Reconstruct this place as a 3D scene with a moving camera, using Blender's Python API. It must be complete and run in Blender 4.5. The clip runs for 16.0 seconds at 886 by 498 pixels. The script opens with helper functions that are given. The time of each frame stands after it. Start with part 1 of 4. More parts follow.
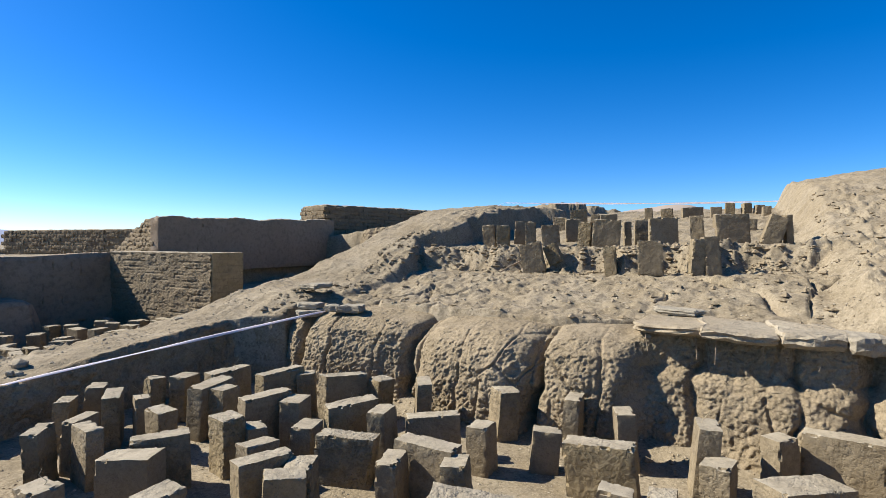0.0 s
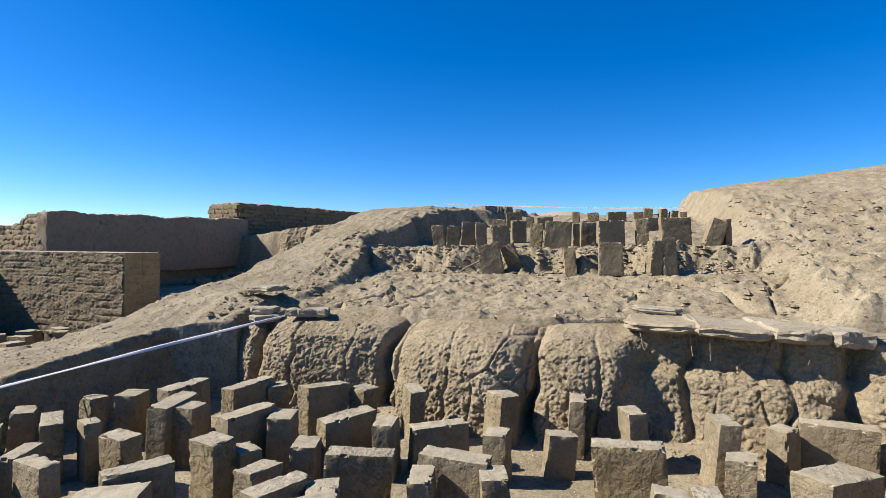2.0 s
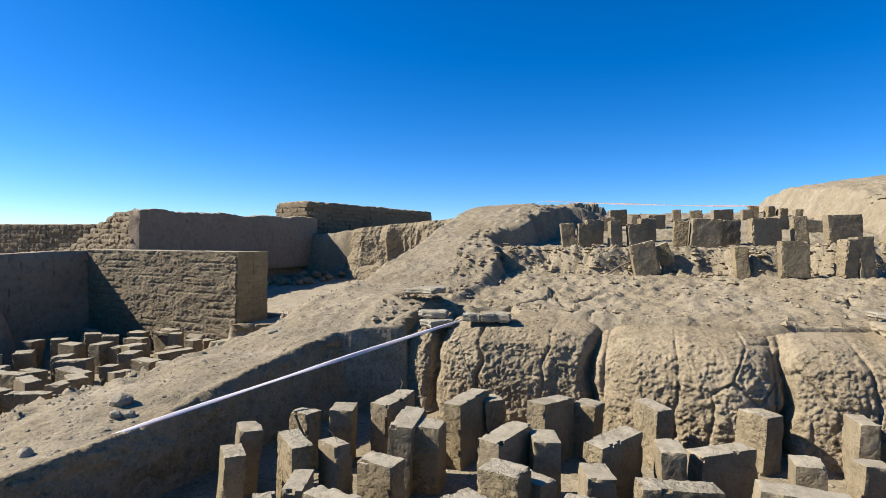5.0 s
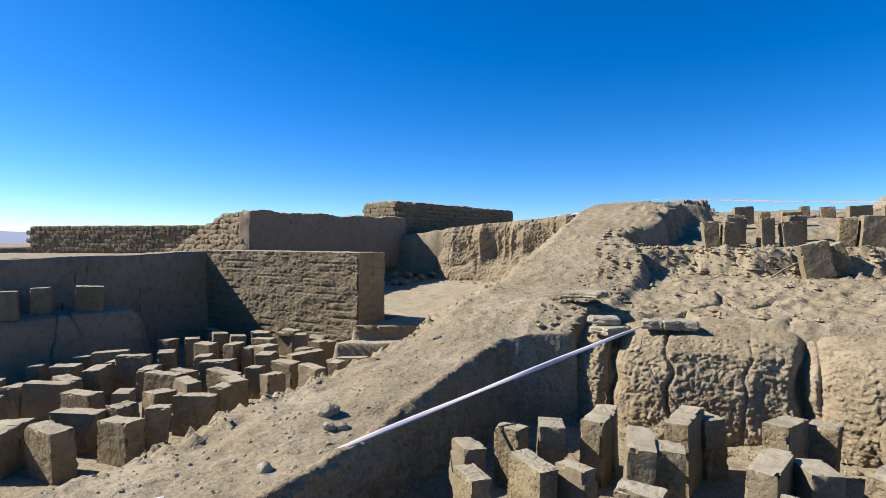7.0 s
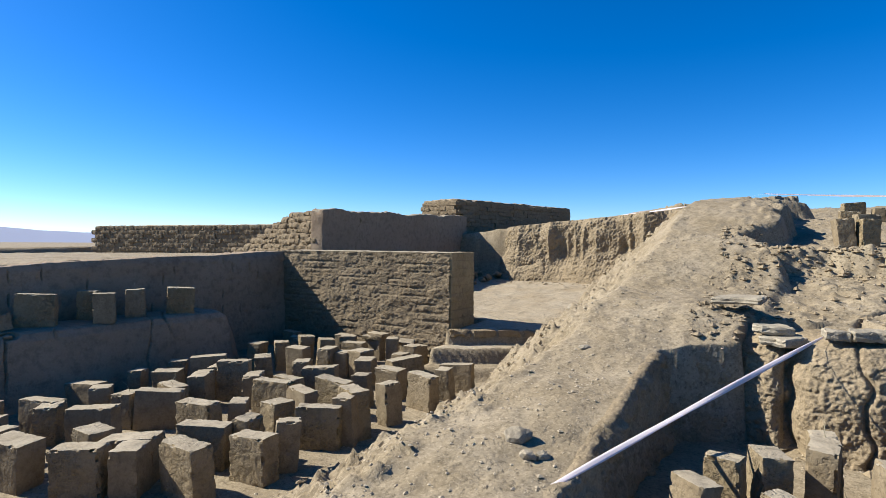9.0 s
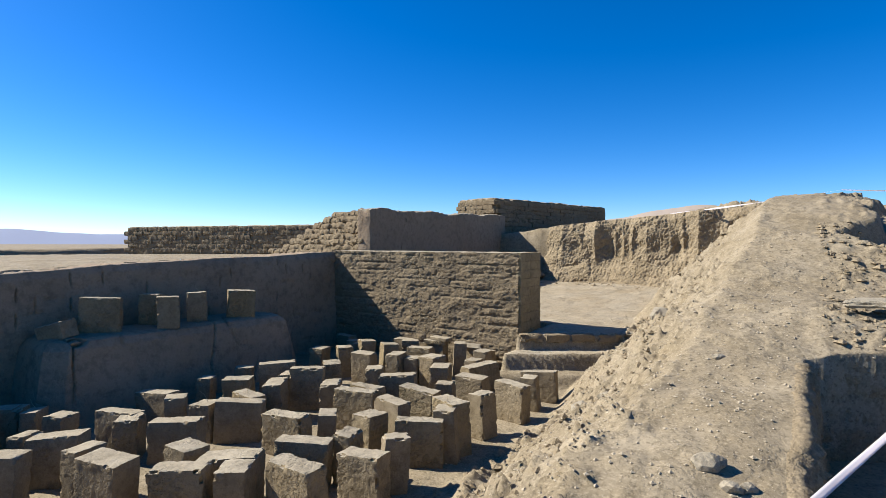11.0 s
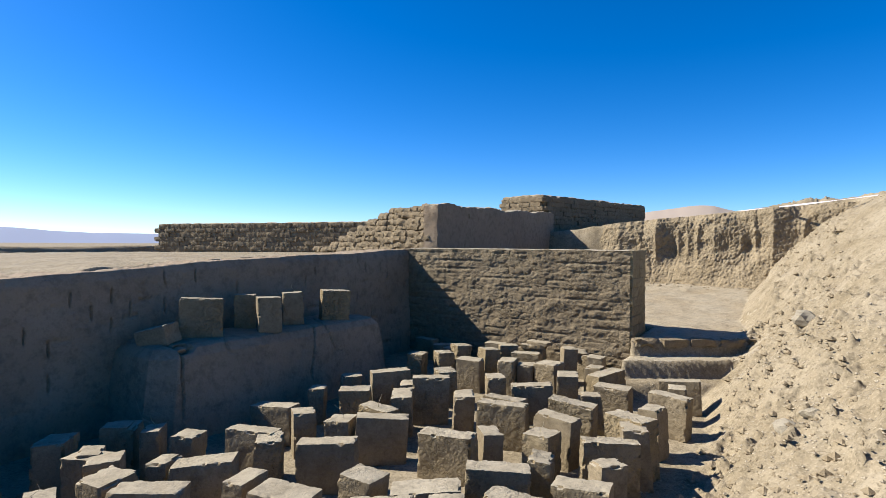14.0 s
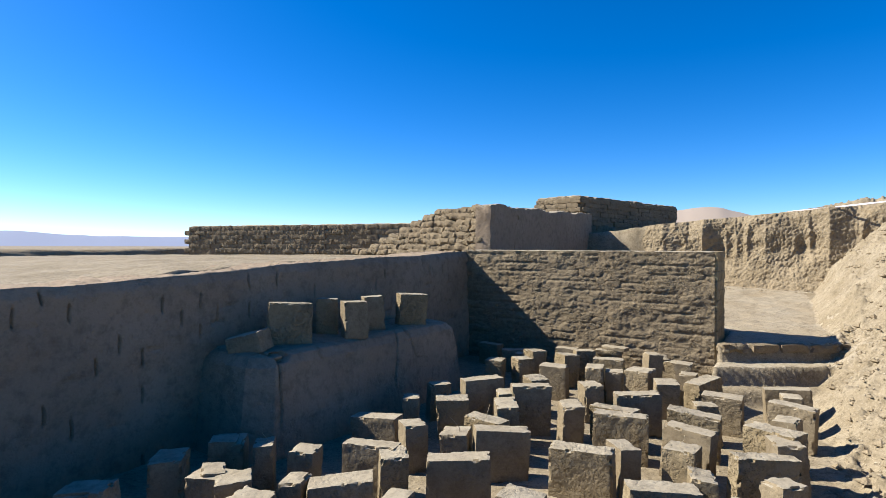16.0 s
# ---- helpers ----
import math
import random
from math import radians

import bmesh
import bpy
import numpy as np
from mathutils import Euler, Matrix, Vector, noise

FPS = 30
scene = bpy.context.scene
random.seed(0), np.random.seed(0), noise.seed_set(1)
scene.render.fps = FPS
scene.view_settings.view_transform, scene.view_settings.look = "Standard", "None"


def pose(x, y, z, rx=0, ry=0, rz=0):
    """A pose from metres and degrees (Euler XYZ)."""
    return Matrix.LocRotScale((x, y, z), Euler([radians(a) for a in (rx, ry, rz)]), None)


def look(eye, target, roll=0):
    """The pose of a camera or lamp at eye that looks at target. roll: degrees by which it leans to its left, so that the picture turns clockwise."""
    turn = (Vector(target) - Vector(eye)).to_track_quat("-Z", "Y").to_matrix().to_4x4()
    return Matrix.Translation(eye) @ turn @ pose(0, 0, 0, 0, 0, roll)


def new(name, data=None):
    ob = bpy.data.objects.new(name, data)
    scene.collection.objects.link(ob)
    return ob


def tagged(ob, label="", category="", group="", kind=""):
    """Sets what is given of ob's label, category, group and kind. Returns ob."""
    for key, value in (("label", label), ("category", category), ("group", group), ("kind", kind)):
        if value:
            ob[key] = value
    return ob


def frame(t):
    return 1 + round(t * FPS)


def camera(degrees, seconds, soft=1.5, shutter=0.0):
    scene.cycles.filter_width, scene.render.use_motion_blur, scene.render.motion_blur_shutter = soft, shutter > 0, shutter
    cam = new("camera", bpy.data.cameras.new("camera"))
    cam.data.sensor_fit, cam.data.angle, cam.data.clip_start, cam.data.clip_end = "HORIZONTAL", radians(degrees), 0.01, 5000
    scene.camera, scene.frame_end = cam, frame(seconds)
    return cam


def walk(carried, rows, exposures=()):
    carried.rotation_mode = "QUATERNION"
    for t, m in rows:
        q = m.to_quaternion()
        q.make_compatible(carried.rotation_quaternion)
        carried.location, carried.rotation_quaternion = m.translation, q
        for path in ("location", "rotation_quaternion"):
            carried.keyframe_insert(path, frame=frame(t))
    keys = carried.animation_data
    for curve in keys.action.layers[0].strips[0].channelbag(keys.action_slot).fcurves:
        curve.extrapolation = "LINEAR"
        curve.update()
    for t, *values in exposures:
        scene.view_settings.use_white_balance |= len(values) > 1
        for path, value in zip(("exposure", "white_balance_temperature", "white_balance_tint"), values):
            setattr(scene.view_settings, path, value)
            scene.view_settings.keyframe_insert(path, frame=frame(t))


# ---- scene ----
cam = camera(78.3, 16.0, soft=0.6)
METRES, EYE, TILT, LEAN, TURN = 10.0, 1.5, -0.6, 0.0, 32.7
ROWS = [
    (0.0, 0.0, 0.0, 0.0, -0.0, 0.0, -0.0),
    (0.5, -0.0216, 0.0118, 0.001, -3.92, -0.06, -0.04),
    (1.0, -0.0446, 0.019, -0.0032, -6.64, 0.09, -0.09),
    (1.5, -0.0726, 0.0274, -0.0044, -9.08, 0.25, -0.18),
    (2.0, -0.0958, 0.0406, -0.0048, -10.64, 0.34, -0.29),
    (2.5, -0.1235, 0.0639, -0.0098, -11.61, 0.18, -0.29),
    (3.0, -0.152, 0.0844, -0.0069, -11.9, -0.03, -0.34),
    (5.5, -0.3164, 0.1474, -0.0064, -7.05, 0.28, -0.43),
    (6.0, -0.3485, 0.1642, -0.0037, -5.58, 0.11, -0.44),
    (6.5, -0.3798, 0.1751, -0.0029, -3.96, 0.09, -0.43),
    (7.0, -0.409, 0.1848, -0.0047, -2.72, 0.18, -0.36),
    (7.5, -0.4392, 0.1962, -0.0025, -1.9, 0.23, -0.36),
    (8.0, -0.4691, 0.2111, -0.0054, -1.2, 0.19, -0.31),
    (8.5, -0.5003, 0.2298, -0.0063, -0.47, 0.06, -0.34),
    (9.0, -0.5275, 0.2413, -0.0028, 0.38, 0.01, -0.31),
    (11.5, -0.652, 0.2977, -0.0052, 1.5, 0.07, -0.13),
    (12.0, -0.6764, 0.3059, -0.0078, 1.45, 0.11, -0.11),
    (12.5, -0.7026, 0.3114, -0.0088, 1.33, 0.2, -0.09),
    (13.0, -0.734, 0.3215, -0.0085, 1.15, 0.28, -0.13),
    (13.5, -0.7671, 0.3372, -0.0116, 1.14, 0.23, -0.22),
    (14.0, -0.8009, 0.3572, -0.0091, 1.17, 0.05, -0.31),
    (14.5, -0.8285, 0.3668, -0.005, 1.24, 0.01, -0.32),
    (15.0, -0.8604, 0.3731, -0.0077, 1.34, 0.14, -0.22),
    (15.5, -0.8891, 0.379, -0.0076, 1.48, 0.28, -0.22),
    (16.0, -0.9114, 0.3878, -0.0105, 1.58, 0.3, -0.18),
]
walk(cam, [(t, pose(0, 0, EYE, TILT, LEAN, TURN) @ pose(METRES * x, METRES * y, METRES * z, 90 + pitch, roll, yaw)) for t, x, y, z, yaw, pitch, roll in ROWS], exposures=((0.0, 0.95), (12.0, 0.95), (14.0, 0.99), (16.0, 1.08)))


# ---- light ----
SUN_TO = Vector((-0.945, -0.335, 0.82)).normalized()
world = bpy.data.worlds.new("sky")
scene.world = world
world.use_nodes = True
wn = world.node_tree
sky = wn.nodes.new("ShaderNodeTexSky")
sky.sky_type = "NISHITA"
sky.sun_disc = False
sky.sun_elevation = math.asin(SUN_TO.z)
sky.sun_rotation = math.atan2(SUN_TO.x, SUN_TO.y)
sky.altitude, sky.air_density, sky.dust_density, sky.ozone_density = 2600, 0.95, 1.8, 5.0
wn.nodes["Background"].inputs["Strength"].default_value = 0.093
vivid = wn.nodes.new("ShaderNodeHueSaturation")
vivid.inputs["Hue"].default_value, vivid.inputs["Saturation"].default_value = 0.506, 1.34
wn.links.new(sky.outputs[0], vivid.inputs["Color"])
wn.links.new(vivid.outputs[0], wn.nodes["Background"].inputs["Color"])
sun_data = bpy.data.lights.new("sun", "SUN")
sun_data.energy, sun_data.angle, sun_data.color = 5.0, radians(0.5), (1.0, 0.965, 0.89)
sun = new("sun", sun_data)
sun.matrix_world = look(SUN_TO * 60, (0, 0, 0))


# ---- noise on arrays ----
def hashed(i, j, k, seed):
    n = (i.astype(np.int64) * 374761393 + j.astype(np.int64) * 668265263 + k.astype(np.int64) * 2147483647 + seed * 974634777) & 0xFFFFFFFF
    n = ((n ^ (n >> 13)) * 1274126177) & 0xFFFFFFFF
    n = ((n ^ (n >> 16)) * 2246822519) & 0xFFFFFFFF
    return ((n ^ (n >> 15)) & 0xFFFFFF) / float(0xFFFFFF)


def vnoise(x, y, z=0.0, seed=0):
    """Smooth value noise, -1 to 1."""
    x, y, z = np.broadcast_arrays(np.asarray(x, float), np.asarray(y, float), np.asarray(z, float))
    i, j, k = np.floor(x), np.floor(y), np.floor(z)
    u, v, w = x - i, y - j, z - k
    u, v, w = (a * a * (3 - 2 * a) for a in (u, v, w))
    total = 0
    for a in (0, 1):
        for b in (0, 1):
            for c in (0, 1):
                weight = (u if a else 1 - u) * (v if b else 1 - v) * (w if c else 1 - w)
                total = total + weight * hashed(i + a, j + b, k + c, seed)
    return total * 2 - 1


def fbm(x, y, z=0.0, octaves=4, seed=0):
    total, amp = 0, 1.0
    for o in range(octaves):
        f = 2.03 ** o
        total = total + amp * vnoise(np.asarray(x) * f, np.asarray(y) * f, np.asarray(z) * f, seed + o)
        amp *= 0.5
    return total


def cells(x, y, seed=0):
    """Distance to the nearest seam between scattered cells (0 on the seam), and a value for each cell."""
    x, y = np.asarray(x, float), np.asarray(y, float)
    i, j = np.floor(x), np.floor(y)
    d1, d2 = np.full(x.shape, 9.0), np.full(x.shape, 9.0)
    value = np.zeros(x.shape)
    zero = np.zeros_like(i)
    for a in (-1, 0, 1):
        for b in (-1, 0, 1):
            px = i + a + hashed(i + a, j + b, zero, seed)
            py = j + b + hashed(i + a, j + b, zero + 1, seed)
            d = np.hypot(px - x, py - y)
            near = d < d1
            d2 = np.where(near, d1, np.minimum(d2, d))
            value = np.where(near, hashed(i + a, j + b, zero + 2, seed), value)
            d1 = np.where(near, d, d1)
    return d2 - d1, value


def ss(a, b, x):
    t = np.clip((np.asarray(x, float) - a) / (b - a), 0, 1)
    return t * t * (3 - 2 * t)


# ---- materials ----
def earth(name, pale, dark, rough=0.95, grain=60.0, bump=0.35, patch=1.2, straw=0.0, tint=0.0, speck=0.3):
    """Dried mud: two colours mixed in patches, fine grain, specks of grit and pits; tint varies it from thing to thing."""
    m = bpy.data.materials.new(name)
    m.use_nodes = True
    nt = m.node_tree
    bsdf = nt.nodes["Principled BSDF"]
    bsdf.inputs["Roughness"].default_value = rough
    bsdf.inputs["Specular IOR Level"].default_value = 0.15
    tc = nt.nodes.new("ShaderNodeTexCoord")
    geo = nt.nodes.new("ShaderNodeNewGeometry")

    def tex(scale, detail, roughness=0.6):
        n = nt.nodes.new("ShaderNodeTexNoise")
        n.inputs["Scale"].default_value, n.inputs["Detail"].default_value = scale, detail
        n.inputs["Roughness"].default_value = roughness
        nt.links.new(geo.outputs["Position"], n.inputs["Vector"])
        return n.outputs["Fac"]

    def ramp(source, a, b, lo=0.0, hi=1.0):
        n = nt.nodes.new("ShaderNodeMapRange")
        n.inputs[1].default_value, n.inputs[2].default_value = a, b
        n.inputs[3].default_value, n.inputs[4].default_value = lo, hi
        nt.links.new(source, n.inputs[0])
        return n.outputs[0]

    def mix(fac, a, b, blend="MIX"):
        n = nt.nodes.new("ShaderNodeMix")
        n.data_type, n.blend_type = "RGBA", blend
        for sock, val in ((n.inputs[0], fac), (n.inputs[6], a), (n.inputs[7], b)):
            if isinstance(val, (int, float)):
                sock.default_value = val
            elif isinstance(val, tuple):
                sock.default_value = (*val, 1)
            else:
                nt.links.new(val, sock)
        return n.outputs[2]

    col = mix(ramp(tex(patch, 5), 0.35, 0.65), dark, pale)
    col = mix(ramp(tex(grain * 0.25, 6, 0.7), 0.48, 0.66, 0.0, 0.6), col, tuple(c * 0.58 for c in dark))
    col = mix(ramp(tex(grain * 1.3, 4, 0.75), 0.50, 0.62, 0.0, speck), col, tuple(min(1, c * 1.35) for c in pale))
    col = mix(ramp(tex(grain * 0.9, 5, 0.75), 0.53, 0.63, 0.0, min(1.0, speck * 1.5)), col, tuple(c * 0.45 for c in dark))
    if tint:
        info = nt.nodes.new("ShaderNodeObjectInfo")
        if name == "adobe":
            col = mix(ramp(info.outputs["Random"], 0.55, 1, 0, 0.45), col, (0.27, 0.20, 0.10))
        col = mix(ramp(info.outputs["Random"], 0.6, 0, 0, tint), col, (dark[0] * 0.75, dark[1] * 0.72, dark[2] * 0.7))
    if straw:
        wave = nt.nodes.new("ShaderNodeTexNoise")
        wave.inputs["Scale"].default_value, wave.inputs["Detail"].default_value = 26.0, 2.0
        stretch = nt.nodes.new("ShaderNodeMapping")
        stretch.inputs["Scale"].default_value = (1, 1, 5)
        nt.links.new(geo.outputs["Position"], stretch.inputs["Vector"])
        nt.links.new(stretch.outputs[0], wave.inputs["Vector"])
        col = mix(ramp(wave.outputs["Fac"], 0.62, 0.7, 0, straw), col, tuple(c * 0.55 for c in dark))
    nt.links.new(col, bsdf.inputs["Base Color"])
    rough_here = ramp(tex(2.2, 3), 0.38, 0.62, 0.3, 1.0)
    if tint:
        worn = nt.nodes.new("ShaderNodeMath")
        worn.operation = "MULTIPLY"
        nt.links.new(rough_here, worn.inputs[0])
        nt.links.new(ramp(info.outputs["Random"], 0.4, 0.8, 0.55, 1.6), worn.inputs[1])
        rough_here = worn.outputs[0]
    normal = None
    for source, reach in ((tex(grain * 0.35, 5, 0.62), 0.020), (ramp(tex(grain * 0.7, 4, 0.6), 0.36, 0.52), 0.0045), (tex(grain * 2.2, 3, 0.7), 0.0035)):
        bn = nt.nodes.new("ShaderNodeBump")
        bn.inputs["Strength"].default_value, bn.inputs["Distance"].default_value = 1.0, reach * bump
        patchy = nt.nodes.new("ShaderNodeMath")
        patchy.operation = "MULTIPLY"
        nt.links.new(source, patchy.inputs[0])
        nt.links.new(rough_here, patchy.inputs[1])
        nt.links.new(patchy.outputs[0], bn.inputs["Height"])
        if normal:
            nt.links.new(normal, bn.inputs["Normal"])
        normal = bn.outputs[0]
    nt.links.new(normal, bsdf.inputs["Normal"])
    return m


def plain(name, colour, rough=0.6, vary=0.15, scale=30.0):
    m = bpy.data.materials.new(name)
    m.use_nodes = True
    nt = m.node_tree
    bsdf = nt.nodes["Principled BSDF"]
    bsdf.inputs["Roughness"].default_value = rough
    n = nt.nodes.new("ShaderNodeTexNoise")
    n.inputs["Scale"].default_value = scale
    x = nt.nodes.new("ShaderNodeMix")
    x.data_type = "RGBA"
    x.inputs[6].default_value = (*colour, 1)
    x.inputs[7].default_value = (*[c * (1 - vary) for c in colour], 1)
    nt.links.new(n.outputs["Fac"], x.inputs[0])
    nt.links.new(x.outputs[2], bsdf.inputs["Base Color"])
    return m


GROUND = earth("dry_earth", (0.276, 0.225, 0.151), (0.200, 0.156, 0.096), grain=30, bump=0.65, patch=1.3, speck=0.42)
BANK = earth("crumbling_mud", (0.275, 0.217, 0.139), (0.216, 0.166, 0.101), grain=34, bump=1.25, patch=1.6, speck=0.35)
PLASTER = earth("mud_plaster", (0.280, 0.214, 0.146), (0.230, 0.172, 0.115), grain=30, bump=0.8, patch=0.7, speck=0.12)
WALLMUD = earth("wall_mud", (0.230, 0.179, 0.112), (0.185, 0.140, 0.086), grain=40, bump=1.3, patch=1.1, tint=0.25, speck=0.25)
# Smooth mud of the wall's end, yellowed and lightened to carry bounced sunlight.
ENDMUD_BOUNCE = earth("smooth_mud_yellow_bounce", (0.290, 0.229, 0.130), (0.235, 0.183, 0.102), grain=38, bump=0.9, patch=2.0, tint=0.1, speck=0.2)
ADOBE = earth("adobe", (0.261, 0.208, 0.132), (0.203, 0.156, 0.094), grain=36, bump=1.25, patch=3.0, straw=0.2, tint=0.3, speck=0.25)
# Pale dust, lightened further so upward faces carry the sun's brightness in their colour.
SUNLIT_DUST = earth("sunlit_dusty_adobe", (0.343, 0.292, 0.210), (0.270, 0.224, 0.154), grain=40, bump=0.7, patch=4.0, tint=0.12, speck=0.2)
SILT = earth("pale_silt", (0.334, 0.284, 0.204), (0.276, 0.217, 0.138), grain=40, bump=0.9, patch=0.8, speck=0.3)
STONE = earth("pale_stone", (0.324, 0.281, 0.206), (0.242, 0.204, 0.146), grain=55, bump=0.5, patch=2.5, tint=0.1)
HILL = plain("hazy_hill", (0.19, 0.22, 0.31), 1.0, 0.2, 0.004)
HILL_TAN = plain("tan_hill", (0.34, 0.27, 0.21), 1.0, 0.25, 0.01)
TAPE = plain("white_tape", (0.86, 0.79, 0.80), 0.45, 0.12, 6.0)
trans = TAPE.node_tree.nodes.new("ShaderNodeBsdfTranslucent")
trans.inputs["Color"].default_value = (0.86, 0.80, 0.81, 1)
blend = TAPE.node_tree.nodes.new("ShaderNodeMixShader")
blend.inputs[0].default_value = 0.5
TAPE.node_tree.links.new(TAPE.node_tree.nodes["Principled BSDF"].outputs[0], blend.inputs[1])
TAPE.node_tree.links.new(trans.outputs[0], blend.inputs[2])
TAPE.node_tree.links.new(blend.outputs[0], TAPE.node_tree.nodes["Material Output"].inputs["Surface"])
WOOD = plain("dry_wood", (0.30, 0.22, 0.14), 0.8, 0.4, 40)
STRAW = plain("straw", (0.42, 0.35, 0.22), 0.9, 0.3, 60)


# ---- meshes ----
def mesh_from(name, verts, faces, material, smooth=True):
    me = bpy.data.meshes.new(name)
    me.from_pydata([tuple(map(float, v)) for v in verts], [], faces)
    me.materials.append(material)
    if smooth:
        me.polygons.foreach_set("use_smooth", [True] * len(me.polygons))
    me.update()
    return me


def grid_mesh(name, P, material, flip=False):
    """A sheet from an array of points of shape (n, m, 3)."""
    n, m = P.shape[:2]
    idx = np.arange(n * m).reshape(n, m)
    quads = np.stack([idx[:-1, :-1], idx[1:, :-1], idx[1:, 1:], idx[:-1, 1:]], -1).reshape(-1, 4)
    if flip:
        quads = quads[:, ::-1]
    me = bpy.data.meshes.new(name)
    me.vertices.add(n * m)
    me.vertices.foreach_set("co", P.reshape(-1).astype(np.float32))
    me.loops.add(quads.size)
    me.loops.foreach_set("vertex_index", quads.reshape(-1).astype(np.int32))
    me.polygons.add(len(quads))
    me.polygons.foreach_set("loop_start", np.arange(0, quads.size, 4, dtype=np.int32))
    me.polygons.foreach_set("use_smooth", np.ones(len(quads), dtype=bool))
    me.materials.append(material)
    me.update(calc_edges=True)
    me.validate()
    return me


def block_mesh(name, size, material, seed, wear=0.012, step=0.05, chip=0.03, taper=0.0, cap=16, top=None, skew=0.0):
    """A worn block on its base at z = 0: a box of fine faces, edges rubbed round, corners chipped, faces uneven."""
    w, d, h = size
    bm = bmesh.new()
    cuts = [max(2, min(cap, int(round(s / step)))) for s in (w, d, h)]
    index = {}

    def vert(i, j, k):
        if (i, j, k) not in index:
            index[i, j, k] = bm.verts.new((i / cuts[0] - 0.5, j / cuts[1] - 0.5, k / cuts[2]))
        return index[i, j, k]

    a, b, c = cuts
    for i in range(a):
        for j in range(b):
            bm.faces.new([vert(i, j, c), vert(i + 1, j, c), vert(i + 1, j + 1, c), vert(i, j + 1, c)])
            bm.faces.new([vert(i, j, 0), vert(i, j + 1, 0), vert(i + 1, j + 1, 0), vert(i + 1, j, 0)])
    for i in range(a):
        for k in range(c):
            bm.faces.new([vert(i, 0, k), vert(i + 1, 0, k), vert(i + 1, 0, k + 1), vert(i, 0, k + 1)])
            bm.faces.new([vert(i, b, k), vert(i, b, k + 1), vert(i + 1, b, k + 1), vert(i + 1, b, k)])
    for j in range(b):
        for k in range(c):
            bm.faces.new([vert(0, j, k), vert(0, j, k + 1), vert(0, j + 1, k + 1), vert(0, j + 1, k)])
            bm.faces.new([vert(a, j, k), vert(a, j + 1, k), vert(a, j + 1, k + 1), vert(a, j, k + 1)])
    co = np.array([v.co for v in bm.verts])
    half = np.array([w, d, h]) / 2
    p = (co - (0, 0, 0.5)) * (w, d, h)
    r = min(wear * 1.3, min(w, d, h) * 0.3)
    core = np.clip(p, -(half - r), half - r)
    out = p - core
    length = np.linalg.norm(out, axis=1, keepdims=True)
    p = core + out / np.maximum(length, 1e-9) * np.minimum(length, r)
    edge = (np.abs(p) > half - 2.2 * r).sum(1)
    s = seed * 7.31
    n1 = np.stack([fbm(p[:, 0] * 9 + s + q * 17, p[:, 1] * 9, p[:, 2] * 9, 3, seed) for q in range(3)], 1)
    chipn = np.clip(vnoise(p[:, 0] * 21 + s, p[:, 1] * 21 + s, p[:, 2] * 21, seed + 5) - 0.2, 0, 1)
    p = p - np.sign(p) * (np.abs(p) > half * 0.55) * (chip * chipn * (edge >= 2))[:, None] + n1 * wear * 0.6
    n2 = np.stack([vnoise(p[:, 0] * 40 + s + q * 9, p[:, 1] * 40 - q, p[:, 2] * 40, seed + 3 + q) for q in range(3)], 1)
    p = p + n2 * min(wear * 0.55, 0.006)
    lift = (p[:, 2] + half[2]) / h
    p[:, :2] *= (1 - taper * lift)[:, None]
    p[:, 0] += skew * (p[:, 2] + half[2])
    p[:, 2] += half[2] + 0.5 * skew * p[:, 0] * lift
    for v, q in zip(bm.verts, p):
        v.co = q
    bm.normal_update()
    me = bpy.data.meshes.new(name)
    bm.to_mesh(me)
    bm.free()
    me.materials.append(material)
    me.polygons.foreach_set("use_smooth", [True] * len(me.polygons))
    me.set_sharp_from_angle(angle=radians(34))
    # Upward faces take the lighter material: dust with sunlight put into its colour.
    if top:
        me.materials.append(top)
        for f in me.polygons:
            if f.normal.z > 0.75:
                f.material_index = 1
    return me


def part(name, me, parent, m=Matrix(), label=""):
    ob = new(name, me)
    ob.parent = parent
    ob.matrix_basis = m
    return tagged(ob, label)


# ---- the lie of the land ----
def path_edge(x):
    return 0.17 * np.asarray(x) + 0.75


def ridge_z(y):
    return np.interp(y, [-2, 1, 2.6, 4.9, 6.1, 7.3, 8.0, 9.3, 11, 13, 16, 22, 30], [-0.05, -0.06, 0.06, 0.43, 0.76, 0.95, 1.25, 1.78, 2.25, 2.5, 2.65, 2.6, 2.3])


def slope_z(x, y):
    z = np.interp(y, [5.4, 5.8, 6.7, 7.4, 8.2, 8.75, 8.78, 9.08, 9.7, 10.8, 12.5, 14, 19.7, 30, 60, 200], [0.56, 0.6, 0.65, 0.78, 0.95, 1.0, 1.0, 1.38, 1.42, 1.5, 1.78, 1.95, 2.6, 3.0, 2.4, 1.0])
    return z + 0.1 * ss(-3, 0.5, x) * ss(6.5, 8, y) * (1 - ss(9, 11, y))


def court_z(y):
    return np.interp(y, [7, 8.3, 15.2], [-0.1, -0.09, 0.25])


